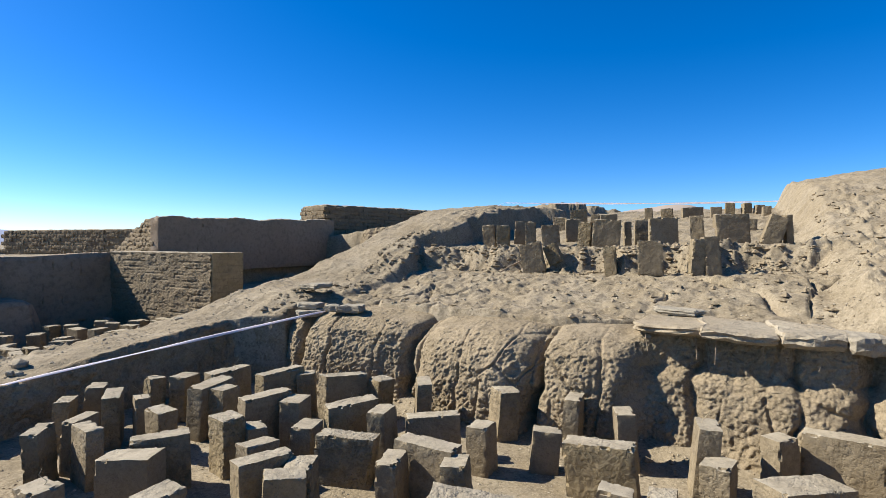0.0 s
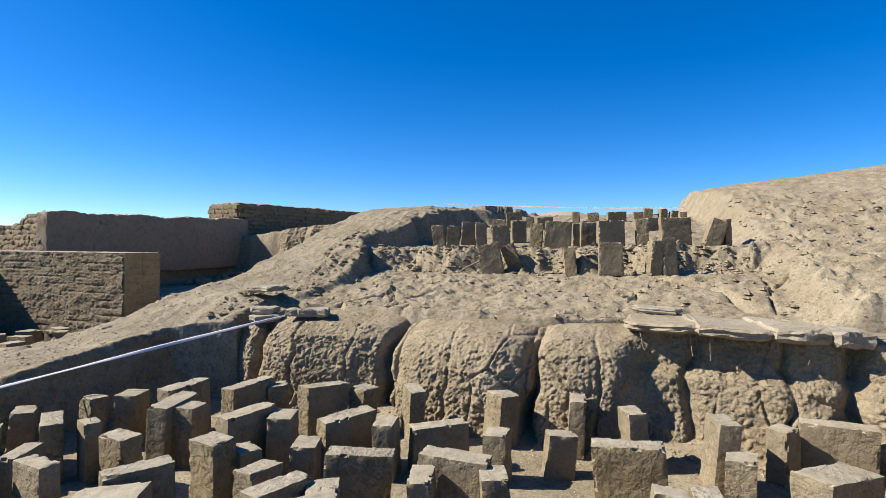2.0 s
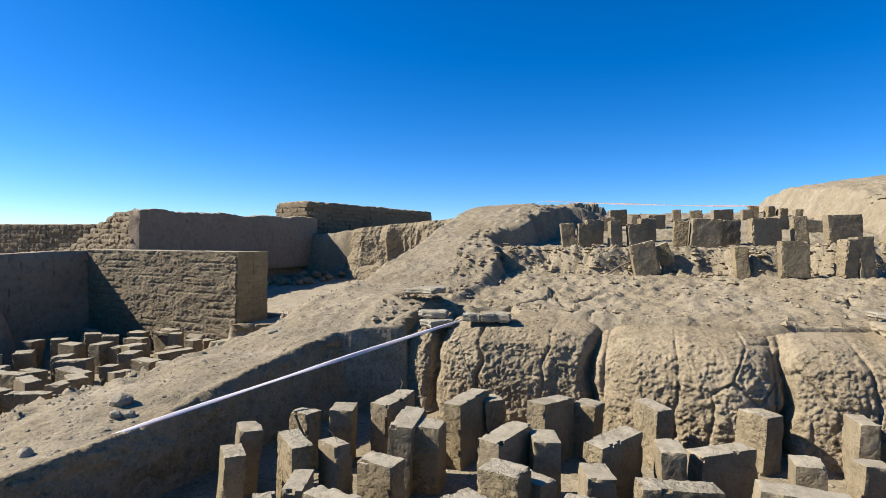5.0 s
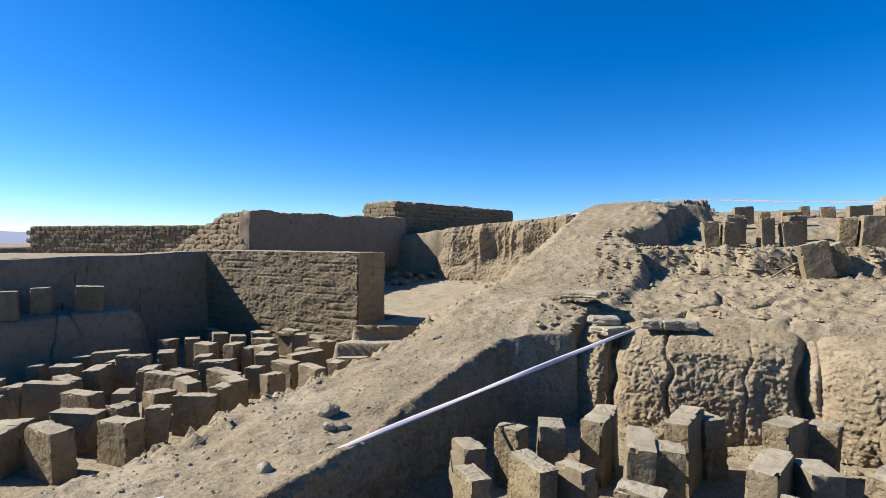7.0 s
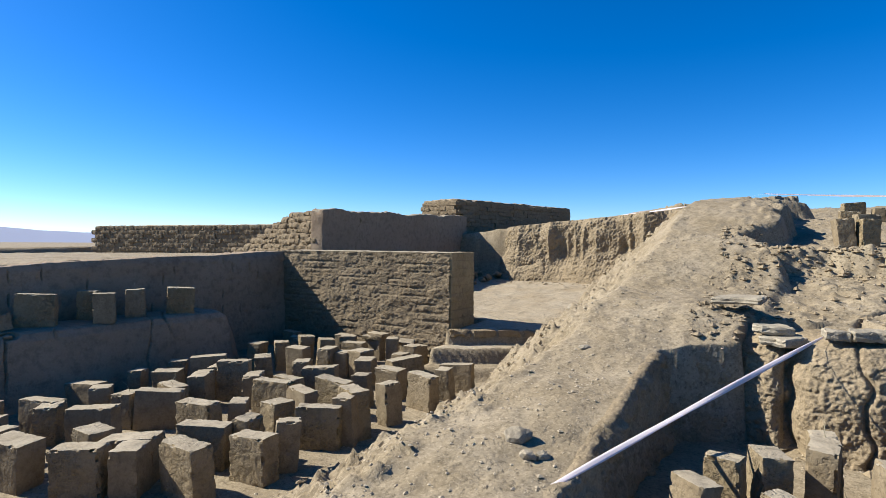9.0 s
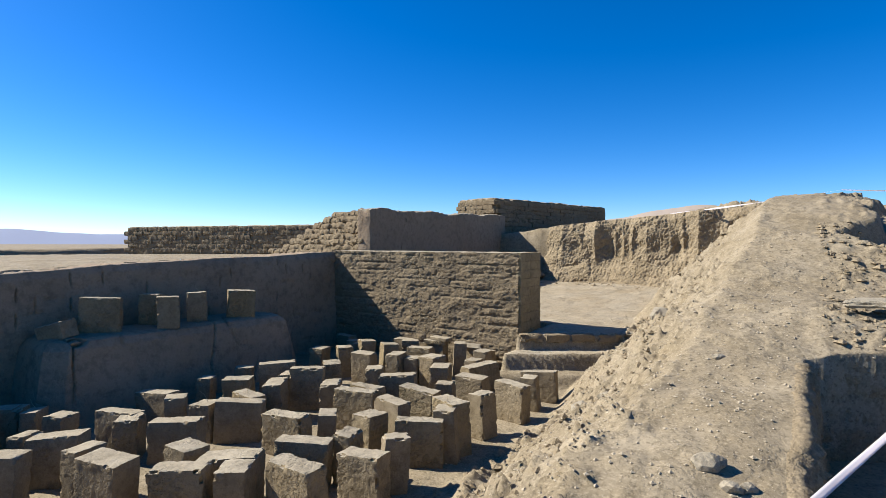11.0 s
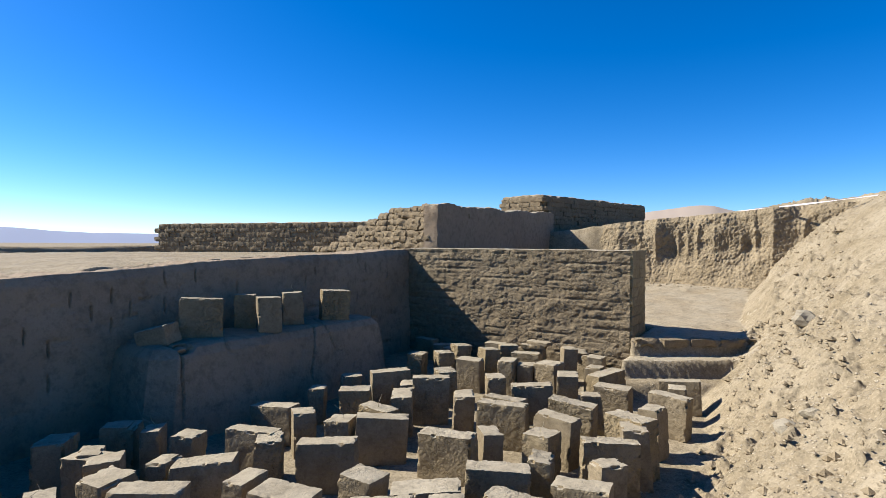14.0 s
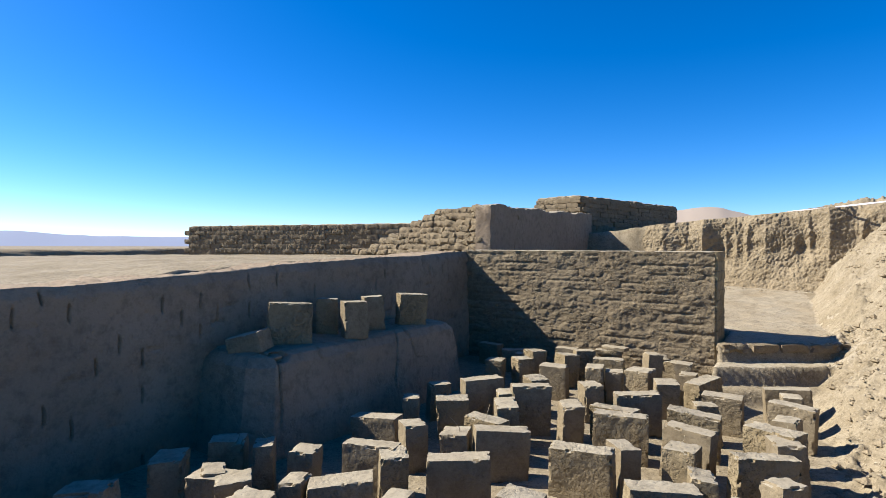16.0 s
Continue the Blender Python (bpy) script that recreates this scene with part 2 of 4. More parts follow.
def land(x, y):
    x, y = np.asarray(x, float), np.asarray(y, float)
    wx = x + 0.12 * fbm(x * 0.8, y * 0.8, 3.1, 4, 11)
    wy = y + 0.12 * fbm(x * 0.8, y * 0.8, 7.7, 4, 12)
    z = slope_z(wx, wy + (0.35 * fbm(x * 0.9, 0 * y, 1, 3, 40) + 0.10 * fbm(x * 2.2, y * 2.2, 1, 4, 41)) * ss(8.2, 8.6, wy) * (1 - ss(9.6, 10.2, wy)))
    # mound on the east side
    foot = np.interp(wy, [5, 6.8, 8.6, 9.6, 14, 21, 30], [1.1, 0.35, 0.2, 0.1, 0.0, -0.5, -1.0])
    rise = np.clip(wx - foot, 0, None)
    sheet = 0.86 + 0.23 * (wy - 6.4) + 0.08 * (wx - 0.5)
    crown = 3.05 + 0.12 * (np.clip(wx, -3, 8) - 0.8) + 0.12 * np.clip(wy - 16.5, 0, 4.5) - 0.09 * np.clip(wy - 25, 0, 40)
    high = np.minimum(sheet, crown)
    z = z + (np.maximum(high, z) - z) * ss(0, 0.5, rise)
    # right pit
    pit = -0.52 + 0.2 * ss(5.55, 6.0, wy) * ss(-2.6, -1.2, x) + 0.1 * ss(5.2, 5.6, wy)
    inpit = ss(-6.96, -6.90, x) * (1 - ss(1.5, 1.9, wx)) * (1 - ss(6.05, 6.12, y - 0.35 * ss(-2.4, -1.2, x)))
    z = z * (1 - inpit) + pit * inpit
    # ridge between the pits
    right = np.interp(y, [0, 4.95, 5.4, 6, 8, 10, 14, 20], [-6.88, -6.88, -6.22, -6.2, -6.25, -6.15, -5.95, -5.7]) + ss(4.8, 5.6, y) * (0.9 * (wx - x) + 0.28 * vnoise(y * 1.2, 0 * y, 0, 23) + 0.16 * vnoise(y * 3.1, x * 1.5, 0, 24))
    left = np.interp(y, [0, 2, 4, 7.3, 10, 14, 20], [-8.15, -8.1, -7.95, -7.65, -7.5, -7.4, -7.6])
    rz = ridge_z(y) + 0.05 * vnoise(x * 1.2, y * 1.2, 0, 21) - 0.06 * ((x + 7.4) ** 2)
    flank = (left - wx) * np.interp(y, [0, 4, 7, 9, 14], [0.62, 0.6, 0.62, 0.78, 0.85])
    rz = rz - np.clip(flank, 0, None)
    fall = 1 - ss(0.0, 0.03 + 0.16 * ss(5.0, 6.5, y), x - right)
    z = z * (1 - fall) + np.where((y > 5) & (x > right), np.maximum(rz, z), rz) * fall
    # west of the ridge: pit, steps, court
    step_line = np.where(x < -10.98, 8.6, 7.17 + 0.68 * (x + 10.87))
    floor_w = -0.78 + 0.2 * ss(-0.1, 0.1, wy - (step_line - 0.85)) + 0.25 * ss(-0.04, 0.04, y + 0.4 * (wy - y) - (step_line - 0.42)) + 0.24 * ss(-0.03, 0.03, y - (step_line + 0.1))
    floor_w = np.where(y > step_line + 0.12, court_z(y), floor_w)
    bank = ss(15.9, 16.3, wy) * (2.2 + 0.1 * (x + 12) - court_z(y))
    floor_w = floor_w + np.clip(bank, 0, None)
    west = x < right - 0.2
    z = np.where(west, np.maximum(z, floor_w), z)
    # raised land behind the walls
    plateau = np.interp(x, [-400, -60, -30, -17, -15.6], [0.2, 0.75, 1.0, 1.12, 1.15])
    beyond = 1 - ss(-15.75, -15.55, x + 0.045 * y)
    z = z * (1 - beyond) + np.where(y > 8.0, np.minimum(plateau + 0.0, 1.35), plateau - 0.25 * (1 - ss(-1, 4, y))) * beyond
    # walkway along the near edge
    e = path_edge(wx)
    walk_in = 1 - ss(-0.15, 0.02, y - e)
    z = z * (1 - walk_in) + 0.0 * walk_in
    # far plain
    r = np.hypot(x + 6, y - 6)
    far = ss(28, 90, r)
    z = z * (1 - far) + (0.15 - 3.0 * ss(60, 900, r)) * far
    # cracks and crumbled clods on the slope above the open pit
    seam, lump = cells(x * 0.75 + 0.25 * vnoise(x * 2, y * 2, 0, 81), y * 0.62 + 0.25 * vnoise(x * 2, y * 2, 5, 82), 83)
    on = ss(-6.2, -5.8, x) * (1 - ss(0.3, 1.0, x)) * ss(5.9, 6.2, y) * (1 - ss(8.0, 8.6, y))
    z = z - on * 0.11 * (1 - ss(0.0, 0.055, seam)) * ss(-0.2, 0.3, vnoise(x * 0.9, y * 0.9, 0, 84)) + on * 0.04 * (lump - 0.5)
    clods = np.clip(0.55 * fbm(x * 6, y * 6, 0, 3, 85) + 0.6 * fbm(x * 14, y * 14, 0, 2, 89) - 0.05, 0, 1)
    riser = ss(8.5, 8.8, wy) * (1 - ss(9.2, 9.5, wy)) * ss(-6, -5.5, x) * (1 - ss(0.3, 0.9, x))
    z = z + clods * (0.11 * riser + 0.05 * on * ss(-0.2, 0.5, vnoise(x * 0.8, y * 0.8, 4, 88)) + 0.10 * ss(0.3, 0.9, x) * ss(5, 6, y) * (1 - ss(12, 16, y))) + (0.015 * on + 0.02 * ss(0.3, 0.9, x) * ss(5, 6, y)) * np.abs(fbm(x * 3.3, y * 3.3, 2, 4, 86))
    scree = ss(-9.8, -9.2, x) * (1 - ss(-8.3, -7.7, x)) * ss(0.5, 2, y)
    z = z + (clods * 0.13 + 0.07 * np.abs(fbm(x * 3.5, y * 3.5, 1, 4, 87))) * scree + 0.045 * clods * ss(4.8, 6.0, y) * ss(-7.0, -6.6, x) * (1 - ss(-5.9, -5.5, x)) + 0.02 * clods * ss(-8.4, -8.0, x) * (1 - ss(-7.2, -6.9, x))
    # relief
    small = 0.02 * fbm(x * 2.2, y * 2.2, 0, 5, 50) + (0.008 + 0.016 * ss(-6.7, -6.3, x) * ss(5.6, 6.2, y)) * fbm(x * 8, y * 8, 0, 3, 60)
    return z + small * (1 - ss(20, 60, r)) * (0.4 + 0.6 * ss(-0.5, 0.2, z))


def spaced(lo, hi, step, reach, grow=1.16):
    inner = list(np.arange(lo, hi, step))
    a, s = lo, step
    while a > -reach:
        s *= grow
        a -= s
        inner.insert(0, a)
    b, s = inner[-1], step
    while b < reach:
        s *= grow
        b += s
        inner.append(b)
    return np.array(inner)


gx = np.concatenate([[v for v in spaced(-16.2, 2.6, 0.06, 4500) if v < -9.9], np.arange(-9.88, 1.0, 0.028), [v for v in spaced(-16.2, 5.0, 0.06, 4500) if v > 1.0]])
gy = np.concatenate([[v for v in spaced(-1.2, 9.6, 0.055, 4500) if v < 4.55], np.arange(4.58, 9.6, 0.026), np.arange(9.62, 17, 0.075), [v for v in spaced(-1.2, 17, 0.09, 4500) if v > 17]])
X, Y = np.meshgrid(gx, gy, indexing="ij")
ground = tagged(new("ground", grid_mesh("ground", np.stack([X, Y, land(X, Y)], -1), GROUND)), "dry pale tan earth with pits, ridge, court and mound", "ground", kind="structure")

ground.data.materials.append(SILT)
mid = np.zeros(len(ground.data.polygons) * 3)
ground.data.polygons.foreach_get("center", mid)
mid = mid.reshape(-1, 3)
edge_x = -9.0 + 0.3 * fbm(mid[:, 1], mid[:, 0] * 0, 0, 3, 99) - 0.13 * np.clip(mid[:, 1] - 7, 0, 9)
in_court = (mid[:, 0] > -15.6) & (mid[:, 0] < edge_x) & (mid[:, 1] > 7.17 + 0.68 * (mid[:, 0] + 10.87) - 0.5) & (mid[:, 1] > 6.2) & (mid[:, 1] < 15.2) & (mid[:, 2] > -0.5)
up = np.zeros(len(ground.data.polygons) * 3)
ground.data.polygons.foreach_get("normal", up)
in_court &= np.abs(up.reshape(-1, 3)[:, 2]) > 0.7
ground.data.polygons.foreach_set("material_index", in_court.astype(np.int32))


def ground_at(x, y):
    return float(land(np.array([x]), np.array([y]))[0])


# ---- crumbling faces ----
def face_sheet(name, along, profile, n, m, material, label, lump=0.1, crumb=0.035, fine=0.012, crack=0.08, size=0.8, seed=0, flip=False, grooves=0.0, webs=1.0):
    """A steep earth face. along(u) gives x, y and the outward direction; profile(u, v) gives how far it stands out, and its height."""
    u, v = np.meshgrid(np.linspace(0, 1, n), np.linspace(0, 1, m), indexing="ij")
    ax, ay, ox, oy, run = along(u)
    out, z = profile(u, v)
    seam, val = cells(run / size + 0.3 * vnoise(run * 1.7, z * 1.7, 0, seed + 1), z / (size * 1.5) + 0.3 * vnoise(run * 1.7, z * 1.7, 4, seed + 2), seed + 3)
    seam2, _ = cells(run / (size * 0.2) + 0.4 * vnoise(run * 4, z * 4, 0, seed + 4), z / (size * 0.24) + 0.3 * vnoise(run * 4, z * 4, 2, seed + 5), seed + 6)
    keep = ss(0.0, 0.04, v) * 0.6 + 0.4
    d = lump * (val - 0.5) * ss(0, 0.25, seam) + lump * 0.8 * fbm(run * 0.9, z * 1.1, 0, 3, seed + 7)
    d = d - crack * (1 - ss(0.0, 0.09, seam)) * ss(-0.3, 0.2, vnoise(run * 0.8, z * 0.5, 2, seed + 8))
    d = d - webs * crack * 0.34 * (1 - ss(0.0, 0.12, seam2)) * ss(-0.1, 0.4, vnoise(run * 1.3, z * 1.3, 6, seed + 9))
    rugged = ss(-0.25, 0.35, vnoise(run * 1.1, z * 1.3, 9, seed + 10))
    d = d + crumb * ((0.3 + 0.5 * rugged) * fbm(run * 5, z * 5, out * 5, 4, seed + 11) + (0.12 + 0.26 * rugged) * fbm(run * 19, z * 19, out * 19, 3, seed + 14)) + fine * fbm(run * 24, z * 24, out * 24, 3, seed + 12)
    if grooves:
        d = d - grooves * np.abs(vnoise(run * 1.5, z * 0.25, 0, seed + 13)) ** 0.6
    s = d * keep
    P = np.stack([ax + ox * (out + s), ay + oy * (out + s), z + 0.25 * s * v], -1)
    return tagged(new(name, grid_mesh(name, P, material, flip)), label, "bank", kind="structure")


def east_line(u):
    x = -6.7 + 8.9 * u
    bulge = 0.10 * np.sin(x * 2.1 + 1.0)
    y = 5.45 + 0.0 * x + 0.75 * (1 - ss(-6.5, -5.7, x)) * 0.3 - 0.3 * ss(0.9, 2.0, x)
    return x, y - bulge, 0 * x, -1 + 0 * x, x


def east_profile(u, v):
    x = -6.7 + 8.9 * u
    k = ss(-1.5, -1.1, x)
    soft = np.interp(v, [0, 0.3, 0.5, 0.62, 0.72, 0.84, 1], [0.12, 0.08, 0.02, -0.08, -0.26, -0.62, -1.15])
    soft_z = np.interp(v, [0, 0.3, 0.5, 0.62, 0.72, 0.84, 1], [-0.6, -0.15, 0.18, 0.36, 0.49, 0.575, 0.58])
    hard = np.interp(v, [0, 0.12, 0.3, 0.45, 0.55, 0.75, 0.82, 1], [0.08, -0.02, -0.1, -0.18, -0.34, -0.38, -0.46, -1.15])
    hard_z = np.interp(v, [0, 0.12, 0.3, 0.45, 0.55, 0.75, 0.82, 1], [-0.62, -0.42, -0.1, 0.16, 0.26, 0.6, 0.65, 0.62])
    # three rounded masses that have parted from one another
    for lo, hi in ((-5.84, -3.9), (-3.9, -2.35), (-2.35, -1.15)):
        w = np.clip(1 - ((x - (lo + hi) / 2) / ((hi - lo) / 2)) ** 2, 0, 1)
        soft = soft + (0.22 * w ** 0.45 - 0.08) * (w > 0) * (1 - ss(0.6, 1, v))
        soft_z = soft_z - 0.10 * (1 - w ** 0.5) * (w > 0) * ss(0.4, 0.7, v) * (1 - ss(0.8, 1, v))
    out, z = soft * (1 - k) + hard * k, soft_z * (1 - k) + hard_z * k
    for at, wide, deep, kind in ((-5.84, 0.07, 0.22, 1), (-5.3, 0.02, 0.07, 2), (-4.6, 0.015, 0.03, 3), (-3.92, 0.06, 0.30, 4), (-3.1, 0.015, 0.04, 5), (-2.35, 0.05, 0.26, 6), (-1.75, 0.02, 0.05, 7), (-0.75, 0.05, 0.10, 8), (0.1, 0.03, 0.08, 10), (0.7, 0.09, 0.25, 9)):
        line = at + 0.16 * vnoise(z * 1.0, 0 * z, 0, 300 + kind) + 0.04 * vnoise(z * 6, 0 * z, 0, 310 + kind)
        out = out - deep * np.exp(-(np.abs(x - line) / wide) ** 1.6) * (1 - 0.6 * ss(0.7, 0.9, v))
    # crumbs of dried mud over all of it
    return out + 0.014 * fbm(x * 5, z * 5, out * 5, 2, 320) + 0.022 * np.abs(fbm(x * 17, z * 17, out * 17, 3, 321)) + 0.008 * fbm(x * 36, z * 36, out * 36, 2, 322), z


bank_east = face_sheet("bank_east", east_line, east_profile, 900, 190, BANK, "cracked crumbling mud bank of the open pit", lump=0.05, crumb=0.02, fine=0.006, crack=0.035, size=0.5, seed=200, webs=0.0)


def ridge_line(u):
    y = 0.2 + 5.6 * u
    return -6.86 + 0.66 * ss(4.95, 5.45, y), y, 1 + 0 * y, 0 * y, y


def ridge_profile(u, v):
    y = 0.2 + 5.6 * u
    top = ridge_z(y) - 0.05 + 0.035 * fbm(y * 3, 0 * y, 0, 3, 91)
    level = ss(4.5, 5.0, y)
    top = top * level + (land(-6.94 + 0 * y, y) + 0.012) * (1 - level)
    out = np.interp(v, [0, 0.5, 0.85, 0.93, 1], [0.10, 0.06, 0.04, 0.0, -0.2])
    return out, -0.6 + (top + 0.6) * np.minimum(v / 0.93, 1) - 0.07 * ss(0.95, 1, v) * (1 - level)


bank_ridge = face_sheet("bank_ridge", ridge_line, ridge_profile, 260, 44, BANK, "scraped vertical side of the earth ridge", lump=0.05, crumb=0.05, fine=0.02, crack=0.03, size=0.6, seed=230, flip=True, grooves=0.03)


def court_line(u):
    x = -14.9 + 7.6 * u
    y = 15.75 - 0.5 * ss(0.2, 0.75, u) + 0.75 * np.exp(-((x + 14.9) / 0.5) ** 2)
    return x, y, 0 * x, -1 + 0 * x, x


def court_profile(u, v):
    x = -14.9 + 7.6 * u
    scallop = 0.24 * np.abs(np.sin(x * 1.9 + 1.6 * vnoise(x * 0.8, 0 * x, 0, 44))) + 0.12 * np.abs(vnoise(x * 3.5, v * 2, 0, 45))
    out = np.interp(v, [0, 0.12, 0.25, 0.6, 0.78, 0.86, 1], [0.3, 0.12, -0.02, 0.0, -0.1, -0.25, -1.2]) - scallop * ss(0.15, 0.5, v) * (1 - ss(0.84, 1, v))
    top = np.interp(x, [-14.9, -14.3, -13, -10.5, -9.3, -7.3], [1.7, 2.02, 2.12, 2.28, 2.4, 2.5])
    return out, 0.2 + (top - 0.2) * np.minimum(v / 0.84, 1)


bank_court = face_sheet("bank_court", court_line, court_profile, 420, 110, BANK, "fluted weathered mud bank behind the court", lump=0.08, crumb=0.03, fine=0.022, crack=0.02, size=0.9, seed=260, webs=0.4)


# ---- walls ----
def wall_block(name, foot, height, thick, length, along, material, label, category="wall", **kw):
    """A worn solid mud wall: starts at foot, runs along (degrees), its thickness to the left of that."""
    me = block_mesh(name, (length, thick, height), material, kw.pop("seed", 3), **kw)
    ob = new(name, me)
    a = radians(along)
    mid = Vector(foot) + Vector((math.cos(a), math.sin(a), 0)) * length / 2 + Vector((-math.sin(a), math.cos(a), 0)) * thick / 2
    ob.matrix_basis = pose(mid.x, mid.y, mid.z, 0, 0, along)
    return tagged(ob, label, category, kind="structure")


wall_brick = wall_block("wall_brick", (-15.5, 7.487, -0.85), 2.13, 0.825, 4.52, 0, WALLMUD, "eroded mud-brick wall with rough uneven courses", wear=0.012, step=0.06, cap=75, seed=4, chip=0.02, top=SUNLIT_DUST)
wall_mid = wall_block("wall_middle", (-15.72, 8.95, 0.6), 1.75, 0.4, 7.7, 92.5, PLASTER, "tall smooth mud wall behind the brick wall", wear=0.03, step=0.1, cap=76, seed=6, chip=0.05, top=SUNLIT_DUST)
for v in wall_mid.data.vertices:
    if v.co.z > 0.3:
        v.co.z += 0.10 * (v.co.x / 3.85) + 0.07 * math.exp(-((v.co.x + 3.2) / 0.9) ** 2) + 0.04 * float(fbm(v.co.x * 1.5, v.co.y * 1.5, 0, 3, 5))
wall_back = wall_block("wall_back", (-16.4, 16.5, 0.6), 2.54, 1.9, 7.8, 78, WALLMUD, "thick ruined mud-brick wall in the background", wear=0.06, step=0.13, cap=50, seed=7, chip=0.08, top=SUNLIT_DUST)
wall_west = wall_block("wall_west", (-28.7, 9.53, 0.7), 1.36, 2.5, 10.5, 14, WALLMUD, "low ruined mud-brick wall across the plain", wear=0.05, step=0.12, cap=80, seed=8, chip=0.07, top=SUNLIT_DUST)


def plaster_points():
    """Battered face with joint slits, a soft edge and a broad dusty top."""
    n = 1300
    s = np.linspace(-3.5, 7.6, n)
    prof = np.concatenate([np.linspace(0, 1, 70), np.linspace(1, 2, 27)[1:]])
    S, Q = np.meshgrid(s, prof, indexing="ij")
    q1 = np.clip(Q, 0, 1)
    q2 = np.clip(Q - 1, 0, 1)
    top = np.interp(S, [-3.5, 0, 2, 7.6], [0.93, 1.01, 1.09, 1.28]) + 0.02 * fbm(S * 1.3, 0 * S, 2, 3, 71)
    z = -0.85 + (top + 0.85) * q1
    x = -15.06 - 0.042 * S - 0.05 * q1 + 0.03 * fbm(S * 0.9, z * 1.1, 0, 4, 72) + 0.006 * fbm(S * 9, z * 9, 0, 3, 77)
    # open joints between the bricks under the plaster
    row = np.floor(z / 0.17)
    col = (S + 0.21 * (row % 2)) / 0.42
    pick = hashed(np.round(col), row, 0 * row, 75)
    slit = np.exp(-(((col - np.round(col)) * 0.42 + 0.008 * vnoise(z * 20, S * 0, 0, 3)) / 0.009) ** 2) * (pick > 0.78) * (q1 < 0.97)
    bed = np.exp(-((z / 0.17 - np.round(z / 0.17)) * 0.17 / 0.010) ** 2) * (hashed(np.floor(S / 0.18), np.round(z / 0.17), 0 * z, 76) > 0.9) * (q1 < 0.97)
    x = x - 0.055 * np.maximum(slit, 0.8 * bed)
    x = x - 0.05 * ss(0.93, 1.0, q1) * 0.8 - q2 * 1.9
    crumbs = 0.03 * np.abs(fbm(S * 7, q2 * 13, 0, 4, 73)) + 0.02 * fbm(S * 1.5, q2 * 3, 0, 3, 74)
    z = z + (crumbs - 0.02 - 0.12 * q2 ** 2) * ss(0.0, 0.08, q2) - 0.02 * ss(0.94, 1, q1)
    return np.stack([x, S, z], -1)


wall_plaster = tagged(new("wall_plastered", grid_mesh("wall_plastered", plaster_points(), PLASTER, flip=True)), "long mud-plastered wall with a broad dusty top", "wall", kind="structure")


def bench_points():
    """Earthen bench against the plastered wall: flat top, rounded shoulders, cracked front."""
    n, m = 420, 130
    u, v = np.meshgrid(np.linspace(0, 1, n), np.linspace(0, 1, m), indexing="ij")
    # ring round the bench in plan, from the wall round the front and back to the wall
    y0, y1, xf, xb = 1.55, 5.6, -14.12, -15.4
    px = np.interp(u, [0, 0.16, 0.24, 0.76, 0.84, 1], [xb, xf - 0.25, xf, xf, xf - 0.25, xb])
    py = np.interp(u, [0, 0.16, 0.24, 0.76, 0.84, 1], [y0, y0 + 0.02, y0 + 0.25, y1 - 0.3, y1, y1 + 0.1])
    cx, cy = -14.95, 3.3 + 0 * u
    cy = np.clip(py, y0 + 1.0, y1 - 1.2)
    shrink = np.interp(v, [0, 0.45, 0.62, 0.70, 0.76, 1], [0.0, 0.14, 0.24, 0.36, 0.5, 1.0])
    shrink = shrink * (0.55 + 0.45 * ss(0.7, 0.9, u) + 0.1 * (1 - ss(0.1, 0.3, u))) * (1 - ss(0.7, 1, v)) + shrink * ss(0.7, 1, v)
    z = np.interp(v, [0, 0.45, 0.62, 0.70, 0.76, 1], [-0.85, -0.2, 0.12, 0.21, 0.245, 0.26])
    x = px + (cx - px) * shrink
    y = py + (cy - py) * shrink
    seam, _ = cells(y * 1.0 + 0.2 * vnoise(y * 3, z * 3, 0, 61), (z + x) * 0.8 + 0.2 * vnoise(y * 3, z * 3, 3, 62), 63)
    d = 0.02 * fbm(y * 2, z * 2, x * 2, 4, 64) - 0.09 * (1 - ss(0, 0.032, seam)) * ss(-0.2, 0.3, vnoise(y, z, 2, 65))
    return np.stack([x + d, y, z + 0.4 * d], -1)


bench = tagged(new("earth_bench", grid_mesh("earth_bench", bench_points(), PLASTER)), "cracked earthen bench built against the plastered wall", "bench", kind="structure")


def west_line(u):
    y = -30 + 70 * u
    return -31 + 1.5 * vnoise(y * 0.12, 0 * y, 0, 46), y, 1 + 0 * y, 0 * y, y


def west_profile(u, v):
    y = -30 + 70 * u
    top = 1.30 + 0.10 * vnoise(y * 0.3, 0 * y, 0, 47)
    return np.interp(v, [0, 0.6, 0.8, 1], [0.5, 0.1, -0.2, -3.0]), 0.7 + (top - 0.7) * np.interp(v, [0, 0.7, 0.85, 1], [0, 0.95, 1, 0.2])


face_sheet("bank_west", west_line, west_profile, 260, 24, BANK, "low eroded bank on the plain beyond the walls", lump=0.1, crumb=0.08, fine=0.02, crack=0.02, size=1.2, seed=280, flip=True)


# distant hills, beyond the plain
def hills(name, bearing0, bearing1, far, low, high, material, label, seed):
    a = np.linspace(bearing0, bearing1, 140)
    rows = []
    shape = np.sin(np.linspace(0, math.pi, 140)) ** 0.5
    crest = low + (high - low) * np.clip(0.62 + 0.34 * fbm(a * 0.06, 0 * a, 0, 5, seed), 0.05, 1.2) * shape
    for k, f in ((0, 0.0), (1, 0.35), (2, 0.75), (3, 1.0)):
        r = far * (1 + 0.10 * k)
        rows.append(np.stack([-6 - r * np.sin(np.radians(a)), r * np.cos(np.radians(a)), crest * f - 6 * (f == 0)], -1))
    return tagged(new(name, grid_mesh(name, np.stack(rows, 1), material)), label, "hills", kind="structure")


